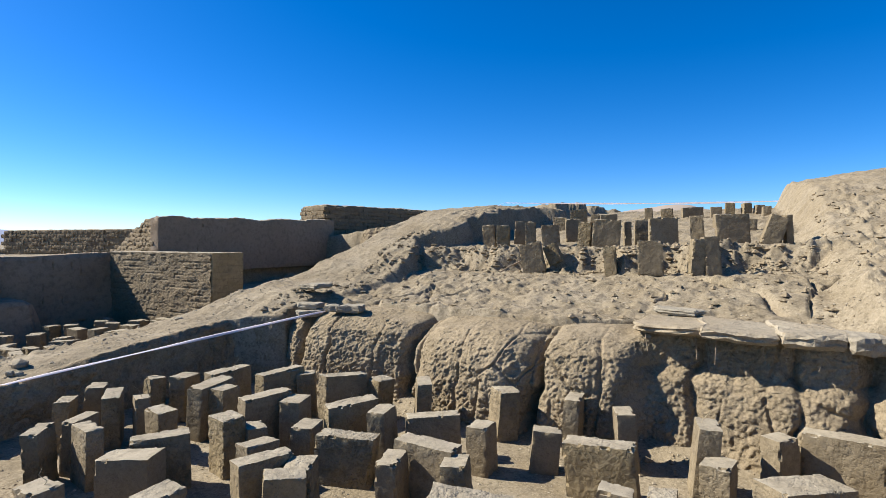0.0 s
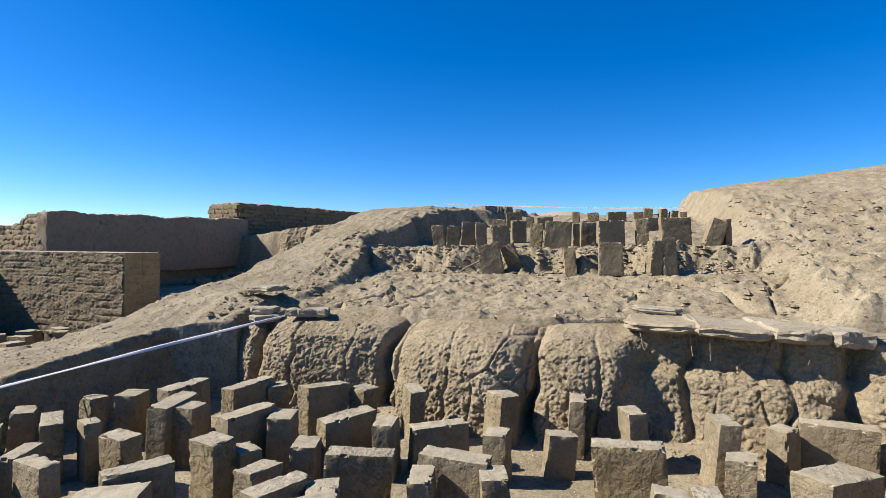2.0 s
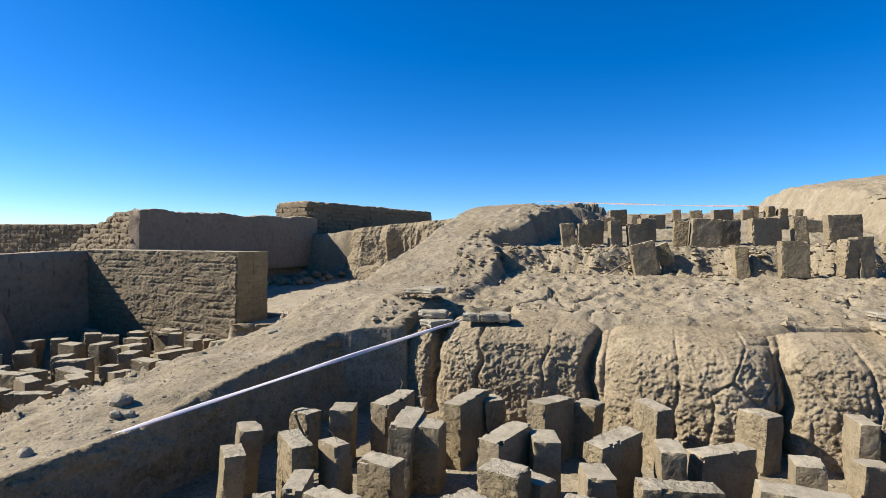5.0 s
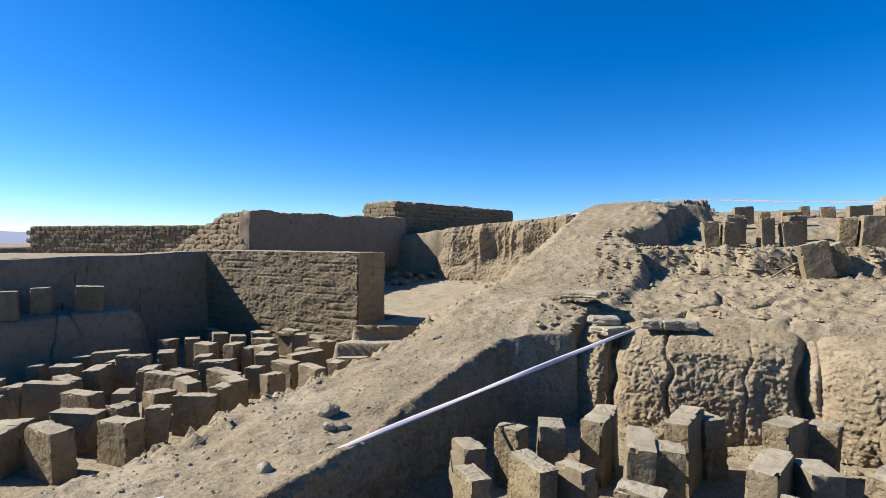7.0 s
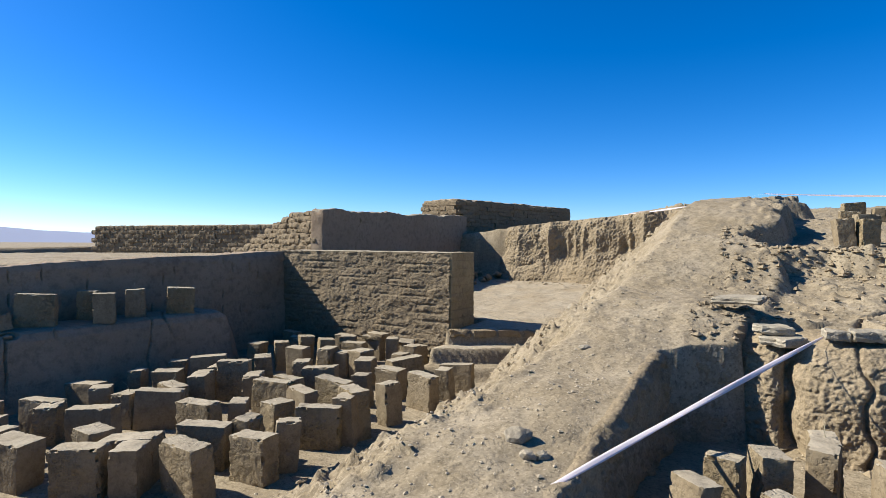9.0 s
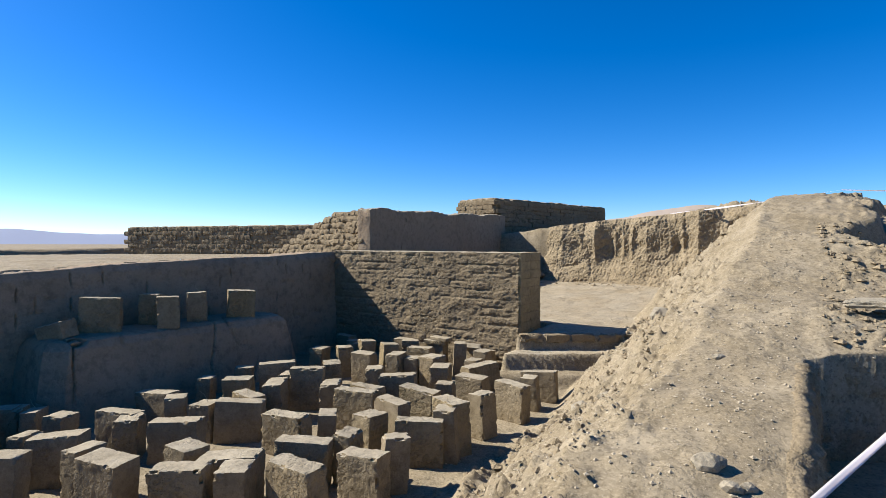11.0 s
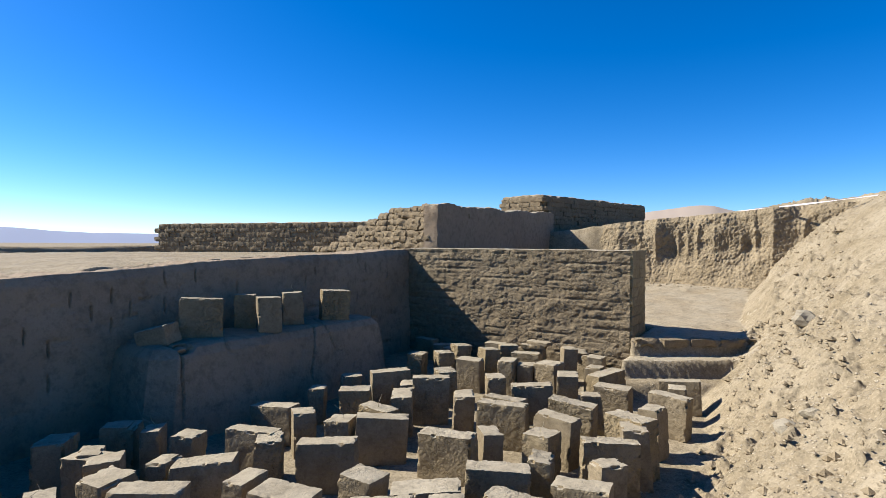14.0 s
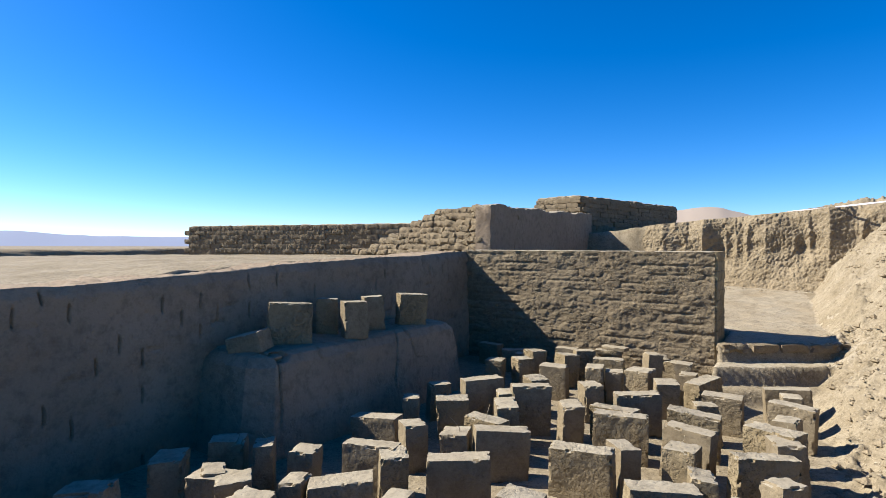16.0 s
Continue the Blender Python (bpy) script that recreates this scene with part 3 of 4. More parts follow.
hills("backdrop_hills", 44, 100, 2600, 30, 95, HILL, "hazy blue distant hills on the horizon", 90)
hills("backdrop_rise", -12, 24, 420, 8, 41, HILL_TAN, "bare tan hill beyond the ruins", 95)


# ---- bricks standing on end ----
brick_count = [0]


def stand_brick(x, y, z, yaw, w, d, h, lean=0, label="", group=""):
    brick_count[0] += 1
    k = brick_count[0]
    rnd = random.Random(k)
    ob = new("adobe_brick", block_mesh("adobe_brick", (w, d, h), ADOBE, k, wear=0.0045, step=0.022, chip=rnd.choice((0.03, 0.04, 0.06)), taper=rnd.uniform(-0.03, 0.05), cap=22, top=SUNLIT_DUST, skew=rnd.uniform(-0.05, 0.05)))
    ob.matrix_basis = pose(x, y, z, rnd.uniform(-3, 3), lean if lean else rnd.uniform(-4, 4), yaw)
    return tagged(ob, label, "brick", group)


def pit_brick_west(x, y, yaw, w, d, top):
    floor = ground_at(x, y)
    shade = "straw-flecked mud brick standing on the sunken room's floor"
    return stand_brick(x, y, floor - 0.015, yaw, w, d, max(0.2, top - floor), label="upright narrow mud brick on the sunken floor" if w < 0.3 else shade, group="bricks in the walled pit")


def pit_brick_east(x, y, yaw, w, d, top):
    floor = ground_at(x, y)
    return stand_brick(x, y, floor - 0.015, yaw, w, d, max(0.2, top - floor), label="upright narrow mud brick below the cracked bank" if w < 0.3 else "broad mud brick standing below the cracked bank", group="bricks in the open pit")


def terrace_brick(x, y, z, yaw, w, d, h, lean):
    z = ground_at(x, y)
    return stand_brick(x, y, z - 0.02, yaw, w, d, h, lean, "tilted mud brick leaning on the terrace" if lean else "mud brick standing on the earth terrace", "bricks on the terrace")


def bench_brick(x, y, z, yaw, w, d, h, lean):
    return stand_brick(x, y, 0.23, yaw, w, d, max(0.4, h - 0.05), lean, "shaded mud brick standing on the earthen bench", "bricks on the bench")


pit_brick_west(-12.57, 1.17, 42, 0.47, 0.25, -0.32)
pit_brick_west(-12.38, 0.61, 40, 0.46, 0.22, -0.28)
pit_brick_west(-12.84, 0.60, 11, 0.28, 0.29, -0.30)
pit_brick_west(-13.21, 0.74, 54, 0.25, 0.22, -0.30)
pit_brick_west(-12.82, 0.13, 68, 0.18, 0.29, -0.28)
pit_brick_west(-12.87, 1.03, 27, 0.18, 0.24, -0.33)
pit_brick_west(-13.29, 1.44, 26, 0.22, 0.26, -0.33)
pit_brick_west(-13.42, 2.55, 14, 0.50, 0.22, -0.36)
pit_brick_west(-12.94, 2.50, 55, 0.23, 0.26, -0.33)
pit_brick_west(-12.90, 1.85, 18, 0.46, 0.19, -0.33)
pit_brick_west(-12.66, 1.84, 45, 0.24, 0.29, -0.34)
pit_brick_west(-12.09, 1.18, 14, 0.18, 0.29, -0.33)
pit_brick_west(-11.69, 1.18, 14, 0.44, 0.25, -0.32)
pit_brick_west(-12.13, 2.05, 31, 0.52, 0.19, -0.33)
pit_brick_west(-11.46, 1.72, 4, 0.28, 0.25, -0.34)
pit_brick_west(-12.50, 2.63, 22, 0.26, 0.29, -0.36)
pit_brick_west(-10.98, 1.44, 34, 0.44, 0.22, -0.33)
pit_brick_west(-12.15, 2.77, 39, 0.50, 0.19, -0.31)
pit_brick_west(-10.92, 1.83, 34, 0.49, 0.26, -0.35)
pit_brick_west(-11.38, 2.82, 8, 0.54, 0.19, -0.33)
pit_brick_west(-11.14, 3.14, 44, 0.19, 0.29, -0.36)
pit_brick_west(-10.66, 2.39, 29, 0.49, 0.20, -0.33)
pit_brick_west(-10.21, 1.95, 1, 0.50, 0.22, -0.30)
pit_brick_west(-9.99, 2.48, 9, 0.41, 0.22, -0.34)
pit_brick_west(-9.94, 2.79, 51, 0.24, 0.20, -0.28)
pit_brick_west(-10.09, 3.39, 29, 0.50, 0.19, -0.31)
pit_brick_west(-9.91, 3.68, 22, 0.22, 0.29, -0.24)
pit_brick_west(-10.02, 3.90, -26, 0.46, 0.22, -0.22)
pit_brick_west(-9.94, 4.44, -10, 0.20, 0.26, -0.26)
pit_brick_west(-9.96, 5.16, -11, 0.45, 0.19, -0.29)
pit_brick_west(-10.01, 6.15, 13, 0.50, 0.19, -0.35)
pit_brick_west(-9.94, 5.73, 12, 0.21, 0.24, -0.33)
pit_brick_west(-10.61, 5.32, 1, 0.41, 0.22, -0.33)
pit_brick_west(-10.68, 4.82, 22, 0.22, 0.23, -0.33)
pit_brick_west(-10.93, 6.10, 72, 0.60, 0.22, -0.35)
pit_brick_west(-10.76, 4.32, 3, 0.48, 0.19, -0.30)
pit_brick_west(-10.72, 3.72, -13, 0.44, 0.19, -0.28)
pit_brick_west(-10.69, 3.32, -3, 0.26, 0.29, -0.34)
pit_brick_west(-10.43, 2.74, 15, 0.18, 0.29, -0.32)
pit_brick_west(-11.36, 3.82, 15, 0.53, 0.19, -0.30)
pit_brick_west(-11.94, 3.97, 35, 0.23, 0.29, -0.32)
pit_brick_west(-11.41, 4.71, 28, 0.48, 0.22, -0.30)
pit_brick_west(-11.29, 5.54, 21, 0.27, 0.29, -0.31)
pit_brick_west(-12.04, 4.94, 35, 0.24, 0.35, -0.33)
pit_brick_west(-11.50, 4.21, -10, 0.52, 0.19, -0.36)
pit_brick_west(-11.67, 5.89, -10, 0.33, 0.29, -0.28)
pit_brick_west(-12.23, 5.69, 14, 0.23, 0.32, -0.27)
pit_brick_west(-11.75, 6.74, 35, 0.21, 0.26, -0.21)
pit_brick_west(-11.17, 6.22, 2, 0.21, 0.24, -0.33)
pit_brick_west(-11.31, 6.78, 2, 0.24, 0.23, -0.30)
pit_brick_west(-12.88, 6.24, 56, 0.28, 0.29, -0.27)
pit_brick_west(-13.43, 6.26, 59, 0.26, 0.26, -0.27)
pit_brick_west(-13.30, 5.64, 55, 0.26, 0.26, -0.27)
pit_brick_west(-12.76, 5.53, 8, 0.37, 0.22, -0.29)
pit_brick_west(-12.68, 4.76, 50, 0.26, 0.29, -0.29)
pit_brick_west(-12.43, 4.02, 35, 0.43, 0.19, -0.21)
pit_brick_west(-13.08, 4.07, 50, 0.49, 0.22, -0.23)
pit_brick_west(-12.50, 3.58, 35, 0.23, 0.36, -0.31)
pit_brick_west(-12.67, 3.96, 35, 0.23, 0.29, -0.30)
pit_brick_west(-12.51, 3.17, -5, 0.44, 0.22, -0.38)
pit_brick_west(-13.11, 3.48, 35, 0.36, 0.22, -0.33)
pit_brick_west(-13.58, 3.27, 35, 0.19, 0.24, -0.35)
pit_brick_west(-13.62, 3.88, 49, 0.26, 0.22, -0.33)
pit_brick_west(-13.63, 5.36, 13, 0.24, 0.26, -0.28)
pit_brick_west(-12.76, 6.73, 35, 0.30, 0.23, -0.27)
pit_brick_west(-12.03, 5.84, 16, 0.23, 0.23, -0.33)
pit_brick_west(-12.24, 6.35, 9, 0.42, 0.20, -0.28)
pit_brick_west(-10.66, 1.69, 34, 0.25, 0.26, -0.33)
pit_brick_west(-13.95, 0.64, 51, 0.24, 0.26, -0.30)
pit_brick_west(-13.49, 0.71, 55, 0.17, 0.26, -0.30)
pit_brick_west(-13.68, 1.36, 46, 0.17, 0.26, -0.33)
pit_brick_west(-14.06, 1.19, 47, 0.24, 0.23, -0.33)
pit_brick_west(-14.00, 0.70, 43, 0.23, 0.29, -0.30)
pit_brick_west(-13.41, 0.70, 26, 0.31, 0.22, -0.32)
pit_brick_west(-14.05, 1.28, 44, 0.26, 0.29, -0.35)
pit_brick_west(-13.90, 0.09, 35, 0.34, 0.22, -0.30)
pit_brick_east(-1.24, 4.28, 7, 0.54, 0.19, -0.05)
pit_brick_east(-0.46, 4.56, -8, 0.21, 0.24, -0.13)
pit_brick_east(0.07, 4.21, 44, 0.53, 0.29, -0.05)
pit_brick_east(0.35, 5.38, -8, 0.56, 0.19, -0.02)
pit_brick_east(-0.07, 5.16, -34, 0.18, 0.24, -0.05)
pit_brick_east(-0.61, 4.78, 14, 0.17, 0.36, 0.07)
pit_brick_east(-1.24, 5.02, 23, 0.17, 0.32, 0.00)
pit_brick_east(-1.79, 5.12, 9, 0.15, 0.32, 0.03)
pit_brick_east(-1.86, 4.55, 23, 0.25, 0.19, -0.14)
pit_brick_east(-2.54, 5.09, 49, 0.23, 0.29, 0.00)
pit_brick_east(-2.30, 4.23, 3, 0.20, 0.24, -0.08)
pit_brick_east(-2.07, 3.45, 23, 0.20, 0.29, -0.10)
pit_brick_east(-2.85, 4.26, 40, 0.52, 0.19, -0.10)
pit_brick_east(-3.21, 5.37, 24, 0.17, 0.24, -0.06)
pit_brick_east(-3.40, 4.87, 39, 0.16, 0.36, 0.02)
pit_brick_east(-3.20, 3.96, 14, 0.18, 0.29, -0.02)
pit_brick_east(-3.62, 3.99, 60, 0.52, 0.19, -0.02)
pit_brick_east(-3.17, 3.39, 21, 0.50, 0.19, -0.09)
pit_brick_east(-2.48, 3.56, 5, 0.52, 0.20, -0.06)
pit_brick_east(-2.57, 3.30, 17, 0.17, 0.29, -0.12)
pit_brick_east(-3.97, 4.79, 75, 0.23, 0.22, -0.02)
pit_brick_east(-4.22, 4.51, 72, 0.54, 0.19, 0.05)
pit_brick_east(-4.78, 4.51, 43, 0.21, 0.24, 0.00)
pit_brick_east(-4.93, 4.22, 82, 0.54, 0.19, 0.06)
pit_brick_east(-4.35, 3.53, 76, 0.50, 0.19, 0.04)
pit_brick_east(-4.09, 3.69, 23, 0.21, 0.29, 0.00)
pit_brick_east(-5.58, 3.89, 82, 0.26, 0.19, 0.04)
pit_brick_east(-5.55, 4.11, 97, 0.30, 0.19, 0.04)
pit_brick_east(-5.19, 3.51, 103, 0.49, 0.19, 0.05)
pit_brick_east(-4.98, 3.52, 100, 0.25, 0.23, 0.02)
pit_brick_east(-4.18, 3.00, -10, 0.30, 0.22, 0.00)
pit_brick_east(-4.02, 3.16, 64, 0.18, 0.24, -0.10)
pit_brick_east(-3.69, 2.92, -6, 0.19, 0.29, -0.12)
pit_brick_east(-3.67, 3.43, 23, 0.20, 0.29, -0.10)
pit_brick_east(-3.32, 2.70, 73, 0.45, 0.19, -0.08)
pit_brick_east(-4.34, 2.48, 62, 0.45, 0.19, -0.05)
pit_brick_east(-4.97, 2.21, 83, 0.14, 0.36, -0.02)
pit_brick_east(-5.74, 2.80, 57, 0.16, 0.36, 0.02)
pit_brick_east(-5.46, 2.94, 69, 0.14, 0.24, -0.02)
pit_brick_east(-6.14, 3.44, 79, 0.17, 0.24, -0.02)
pit_brick_east(-5.91, 3.66, 113, 0.28, 0.20, 0.00)
pit_brick_east(-5.06, 2.92, 85, 0.19, 0.29, -0.06)
pit_brick_east(-6.29, 2.86, 51, 0.17, 0.26, 0.00)
pit_brick_east(-5.34, 2.31, 23, 0.13, 0.29, -0.02)
pit_brick_east(-4.21, 2.18, 28, 0.42, 0.23, -0.08)
pit_brick_east(-3.08, 2.84, 30, 0.21, 0.26, -0.12)
pit_brick_east(-6.04, 2.46, 52, 0.14, 0.29, -0.02)
pit_brick_east(-5.26, 2.00, 43, 0.13, 0.29, -0.02)
pit_brick_east(0.77, 4.77, -34, 0.25, 0.22, -0.02)
pit_brick_east(-4.08, 1.55, 93, 0.19, 0.24, -0.05)
pit_brick_east(-3.48, 1.99, 91, 0.28, 0.22, -0.10)
pit_brick_east(-3.01, 2.59, 51, 0.29, 0.20, -0.10)
pit_brick_east(-0.99, 3.59, 8, 0.23, 0.20, -0.10)
pit_brick_east(-5.18, 1.58, 72, 0.18, 0.24, -0.03)
pit_brick_east(-0.72, 3.93, 8, 0.19, 0.24, -0.20)
terrace_brick(-5.11, 9.75, 1.40, 18, 0.24, 0.22, 0.46, 0)
terrace_brick(-4.84, 9.75, 1.41, 20, 0.25, 0.22, 0.47, 0)
terrace_brick(-4.81, 10.60, 1.55, 21, 0.35, 0.18, 0.49, 0)
terrace_brick(-4.31, 9.90, 1.42, 23, 0.21, 0.22, 0.49, 0)
terrace_brick(-3.92, 10.00, 1.48, 20, 0.34, 0.18, 0.44, 0)
terrace_brick(-3.84, 11.00, 1.63, 23, 0.30, 0.22, 0.47, 0)
terrace_brick(-3.24, 9.90, 1.43, 8, 0.23, 0.22, 0.50, 0)
terrace_brick(-2.85, 9.90, 1.43, 15, 0.49, 0.18, 0.54, 0)
terrace_brick(-2.59, 10.40, 1.56, 23, 0.13, 0.22, 0.46, 0)
terrace_brick(-2.41, 10.80, 1.65, 18, 0.30, 0.22, 0.48, 0)
terrace_brick(-1.92, 10.20, 1.52, 22, 0.48, 0.18, 0.49, 0)
terrace_brick(-1.38, 10.40, 1.59, 10, 0.22, 0.22, 0.49, 0)
terrace_brick(-0.82, 10.20, 1.54, 16, 0.49, 0.18, 0.52, 0)
terrace_brick(-0.31, 9.85, 1.54, 12, 0.27, 0.22, 0.47, 22)
terrace_brick(-0.05, 10.00, 1.56, 17, 0.10, 0.22, 0.47, 0)
terrace_brick(-3.67, 8.63, 0.82, 17, 0.38, 0.18, 0.53, -14)
terrace_brick(-3.39, 8.90, 0.89, 8, 0.23, 0.22, 0.34, -24)
terrace_brick(-2.38, 8.60, 0.88, 11, 0.18, 0.22, 0.49, 0)
terrace_brick(-1.76, 8.44, 0.92, 12, 0.36, 0.18, 0.51, 0)
terrace_brick(-1.16, 8.50, 0.96, 23, 0.19, 0.22, 0.52, 0)
terrace_brick(-0.95, 8.55, 1.00, 20, 0.21, 0.22, 0.55, 0)
terrace_brick(-4.87, 13.00, 2.15, 11, 0.34, 0.18, 0.33, 0)
terrace_brick(-4.73, 14.00, 2.17, 21, 0.43, 0.18, 0.42, 0)
terrace_brick(-4.31, 14.00, 2.24, 10, 0.21, 0.22, 0.30, 0)
terrace_brick(-3.80, 13.50, 2.16, 18, 0.39, 0.18, 0.34, 0)
terrace_brick(-3.39, 16.00, 2.46, 10, 0.21, 0.22, 0.33, 0)
terrace_brick(-2.90, 16.00, 2.48, 8, 0.32, 0.18, 0.31, 0)
terrace_brick(-2.27, 16.00, 2.49, 22, 0.52, 0.18, 0.29, 0)
terrace_brick(-1.69, 16.00, 2.46, 11, 0.27, 0.22, 0.29, 0)
terrace_brick(-1.47, 17.00, 2.54, 11, 0.24, 0.22, 0.32, 0)
terrace_brick(-1.06, 17.00, 2.58, 24, 0.21, 0.22, 0.31, 0)
terrace_brick(-0.77, 17.00, 2.56, 22, 0.22, 0.22, 0.25, 0)
terrace_brick(-0.56, 16.00, 2.46, 13, 0.19, 0.22, 0.26, 0)
terrace_brick(-1.29, 13.00, 2.02, 23, 0.27, 0.22, 0.32, 0)
terrace_brick(-0.83, 12.50, 2.02, 17, 0.46, 0.18, 0.24, 0)
bench_brick(-14.66, 2.44, 0.21, 54, 0.49, 0.18, 0.53, 0)
bench_brick(-14.85, 3.21, 0.18, 43, 0.26, 0.22, 0.51, 0)
bench_brick(-14.40, 3.23, 0.18, 61, 0.29, 0.22, 0.50, 0)
bench_brick(-14.60, 3.79, 0.20, 55, 0.28, 0.22, 0.51, 0)
bench_brick(-14.50, 4.47, 0.22, 61, 0.42, 0.18, 0.50, 0)


# ---- flat stones, loose stones, tape ----
def flat_stone(name, x, y, z, w, d, h, yaw, label, seed, tilt=0.0, material=None, category="stone"):
    """An irregular slab: a many-sided outline with broken, layered edges."""
    rnd = random.Random(seed)
    sides = 30
    bm = bmesh.new()
    rings = []
    for k, (f, zz) in enumerate(((0.90, 0), (1.0, h * 0.3), (0.97, h * 0.55), (1.0, h * 0.8), (0.93, h))):
        ring = []
        for i in range(sides):
            a = 2 * math.pi * i / sides
            c, s = math.cos(a), math.sin(a)
            r = 1 / max(abs(c), abs(s)) ** 0.97
            wob = 1 + 0.09 * math.sin(a * 3 + seed) + 0.05 * math.sin(a * 5 + seed * 2) + rnd.uniform(-0.03, 0.03)
            ring.append(bm.verts.new((c * r * wob * f * w / 2, s * r * wob * f * d / 2, zz + rnd.uniform(-0.1, 0.1) * h)))
        rings.append(ring)
    for a, b in zip(rings, rings[1:]):
        for i in range(sides):
            bm.faces.new([a[i], a[(i + 1) % sides], b[(i + 1) % sides], b[i]])
    bm.faces.new(rings[-1])
    bm.faces.new(rings[0][::-1])
    me = bpy.data.meshes.new(name)
    bm.to_mesh(me)
    bm.free()
    me.materials.append(material or STONE)
    ob = new(name, me)
    ob.matrix_basis = pose(x, y, z, tilt, rnd.uniform(-3, 3), yaw)
    return tagged(ob, label, category)


flat_stone("flat_stone", -6.27, 6.12, 0.80, 0.50, 0.36, 0.07, -15, "pale flat stone slab lying on the ridge", 3, 3)
flat_stone("flat_stone", -5.95, 5.65, 0.55, 0.34, 0.26, 0.08, 20, "cracked flat stone stacked at the bank's corner", 5)
flat_stone("flat_stone", -5.83, 5.55, 0.46, 0.36, 0.28, 0.08, 50, "lower flat stone stacked at the bank's corner", 7)
flat_stone("flat_stone", -5.42, 5.62, 0.54, 0.22, 0.20, 0.09, 10, "small square stone under the barrier tape", 8)
flat_stone("flat_stone", -5.16, 5.70, 0.55, 0.34, 0.26, 0.09, 15, "broken stone slab on the bank's edge", 9)
flat_stone("ledge_slab", -1.02, 6.10, 0.605, 0.74, 0.95, 0.085, 6, "layered slab of hard mud on the bank's lip", 11, material=SILT, category="slab")
flat_stone("ledge_slab", -1.1, 6.65, 0.70, 0.50, 0.28, 0.06, -8, "thin mud slab lying on the bank's ledge", 12, material=STONE, category="slab")
flat_stone("ledge_slab", -0.42, 6.02, 0.60, 0.72, 1.0, 0.095, 4, "wide cracked slab overhanging the crumbling bank", 13, material=SILT, category="slab")
flat_stone("ledge_slab", 0.12, 6.05, 0.59, 0.56, 0.9, 0.115, 9, "thick tan slab overhanging the crumbling bank", 14, material=SILT, category="slab")
flat_stone("ledge_slab", 0.52, 5.92, 0.56, 0.34, 0.46, 0.14, 20, "pale squared slab jutting from the bank", 15, material=STONE, category="slab")


def loose_stone(x, y, size, label, seed, material=None, sink=0.25):
    rnd = random.Random(seed)
    bm = bmesh.new()
    bmesh.ops.create_icosphere(bm, subdivisions=2, radius=0.5)
    for v in bm.verts:
        p = v.co * 2.2
        k = 1 + 0.42 * noise.noise(p * 0.9 + Vector((seed, 0, 0))) + 0.28 * noise.noise(p * 2.0 + Vector((0, seed, 0))) + 0.12 * noise.noise(p * 4.5)
        v.co = Vector((v.co.x * k * size[0], v.co.y * k * size[1], v.co.z * k * size[2]))
    me = bpy.data.meshes.new("loose_stone")
    bm.to_mesh(me)
    bm.free()
    me.materials.append(material or STONE)
    ob = new("loose_stone", me)
    ob.matrix_basis = pose(x, y, ground_at(x, y) + size[2] * (0.5 - sink), 0, 0, rnd.uniform(0, 180))
    return tagged(ob, label, "stone")


loose_stone(-7.33, 2.58, (0.20, 0.14, 0.12), "rounded grey stone lying on the ridge path", 1)
loose_stone(-7.20, 2.44, (0.13, 0.09, 0.08), "pale broken stone on the ridge path", 2)
loose_stone(-7.12, 2.50, (0.09, 0.07, 0.06), "small pale stone on the ridge path", 3)
loose_stone(-8.70, 7.62, (0.34, 0.30, 0.26), "pale lump of hard mud beside the steps", 4)
loose_stone(-8.80, 4.50, (0.30, 0.22, 0.16), "pale broken clod on the ridge's flank", 5)
loose_stone(-8.62, 4.75, (0.22, 0.16, 0.12), "pale broken clod on the ridge's flank", 6)
loose_stone(-7.12, 1.76, (0.10, 0.09, 0.08), "stone that holds the end of the tape", 7)
loose_stone(-7.55, 4.6, (0.12, 0.08, 0.05), "flat pale stone on the ridge path", 8)
heap = random.Random(8)
for k in range(26):
    x, y = heap.uniform(-15.6, -14.1), heap.uniform(13.0, 16.0)
    size = heap.uniform(0.2, 0.42)
    loose_stone(x, y, (size, size * 0.8, size * 0.6), "fallen mud lump heaped in the court's corner", 20 + k, BANK, 0.1 - 0.35 * max(0, y - 14.2))


def strewn(name, zones, small, large, material, label, category, seed):
    """Loose bits strewn over stretches of the land: x from, x to, y from, y to, how many."""
    rng = np.random.default_rng(seed)
    base = np.array([(1, 0, 0), (-1, 0, 0), (0, 1, 0), (0, -1, 0), (0, 0, 0.55), (0, 0, -0.4)], float)
    tri = [(0, 2, 4), (2, 1, 4), (1, 3, 4), (3, 0, 4), (2, 0, 5), (1, 2, 5), (3, 1, 5), (0, 3, 5)]
    xs, ys = [], []
    for x0, x1, y0, y1, n in zones:
        xs.append(rng.uniform(x0, x1, n))
        ys.append(rng.uniform(y0, y1, n))
    x, y = np.concatenate(xs), np.concatenate(ys)
    z = land(x, y)
    size = small + large * rng.random(len(x)) ** 4
    verts, faces = [], []
    for i in range(len(x)):
        j = base * (size[i] * rng.uniform(0.6, 1.4, (6, 3)))
        j = j + (x[i], y[i], z[i] + size[i] * 0.1)
        k = len(verts)
        verts.extend(j.tolist())
        faces.extend([(a + k, b + k, c + k) for a, b, c in tri])
    me = mesh_from(name, verts, faces, material, smooth=False)
    return tagged(new(name, me), label, category, kind="stuff")


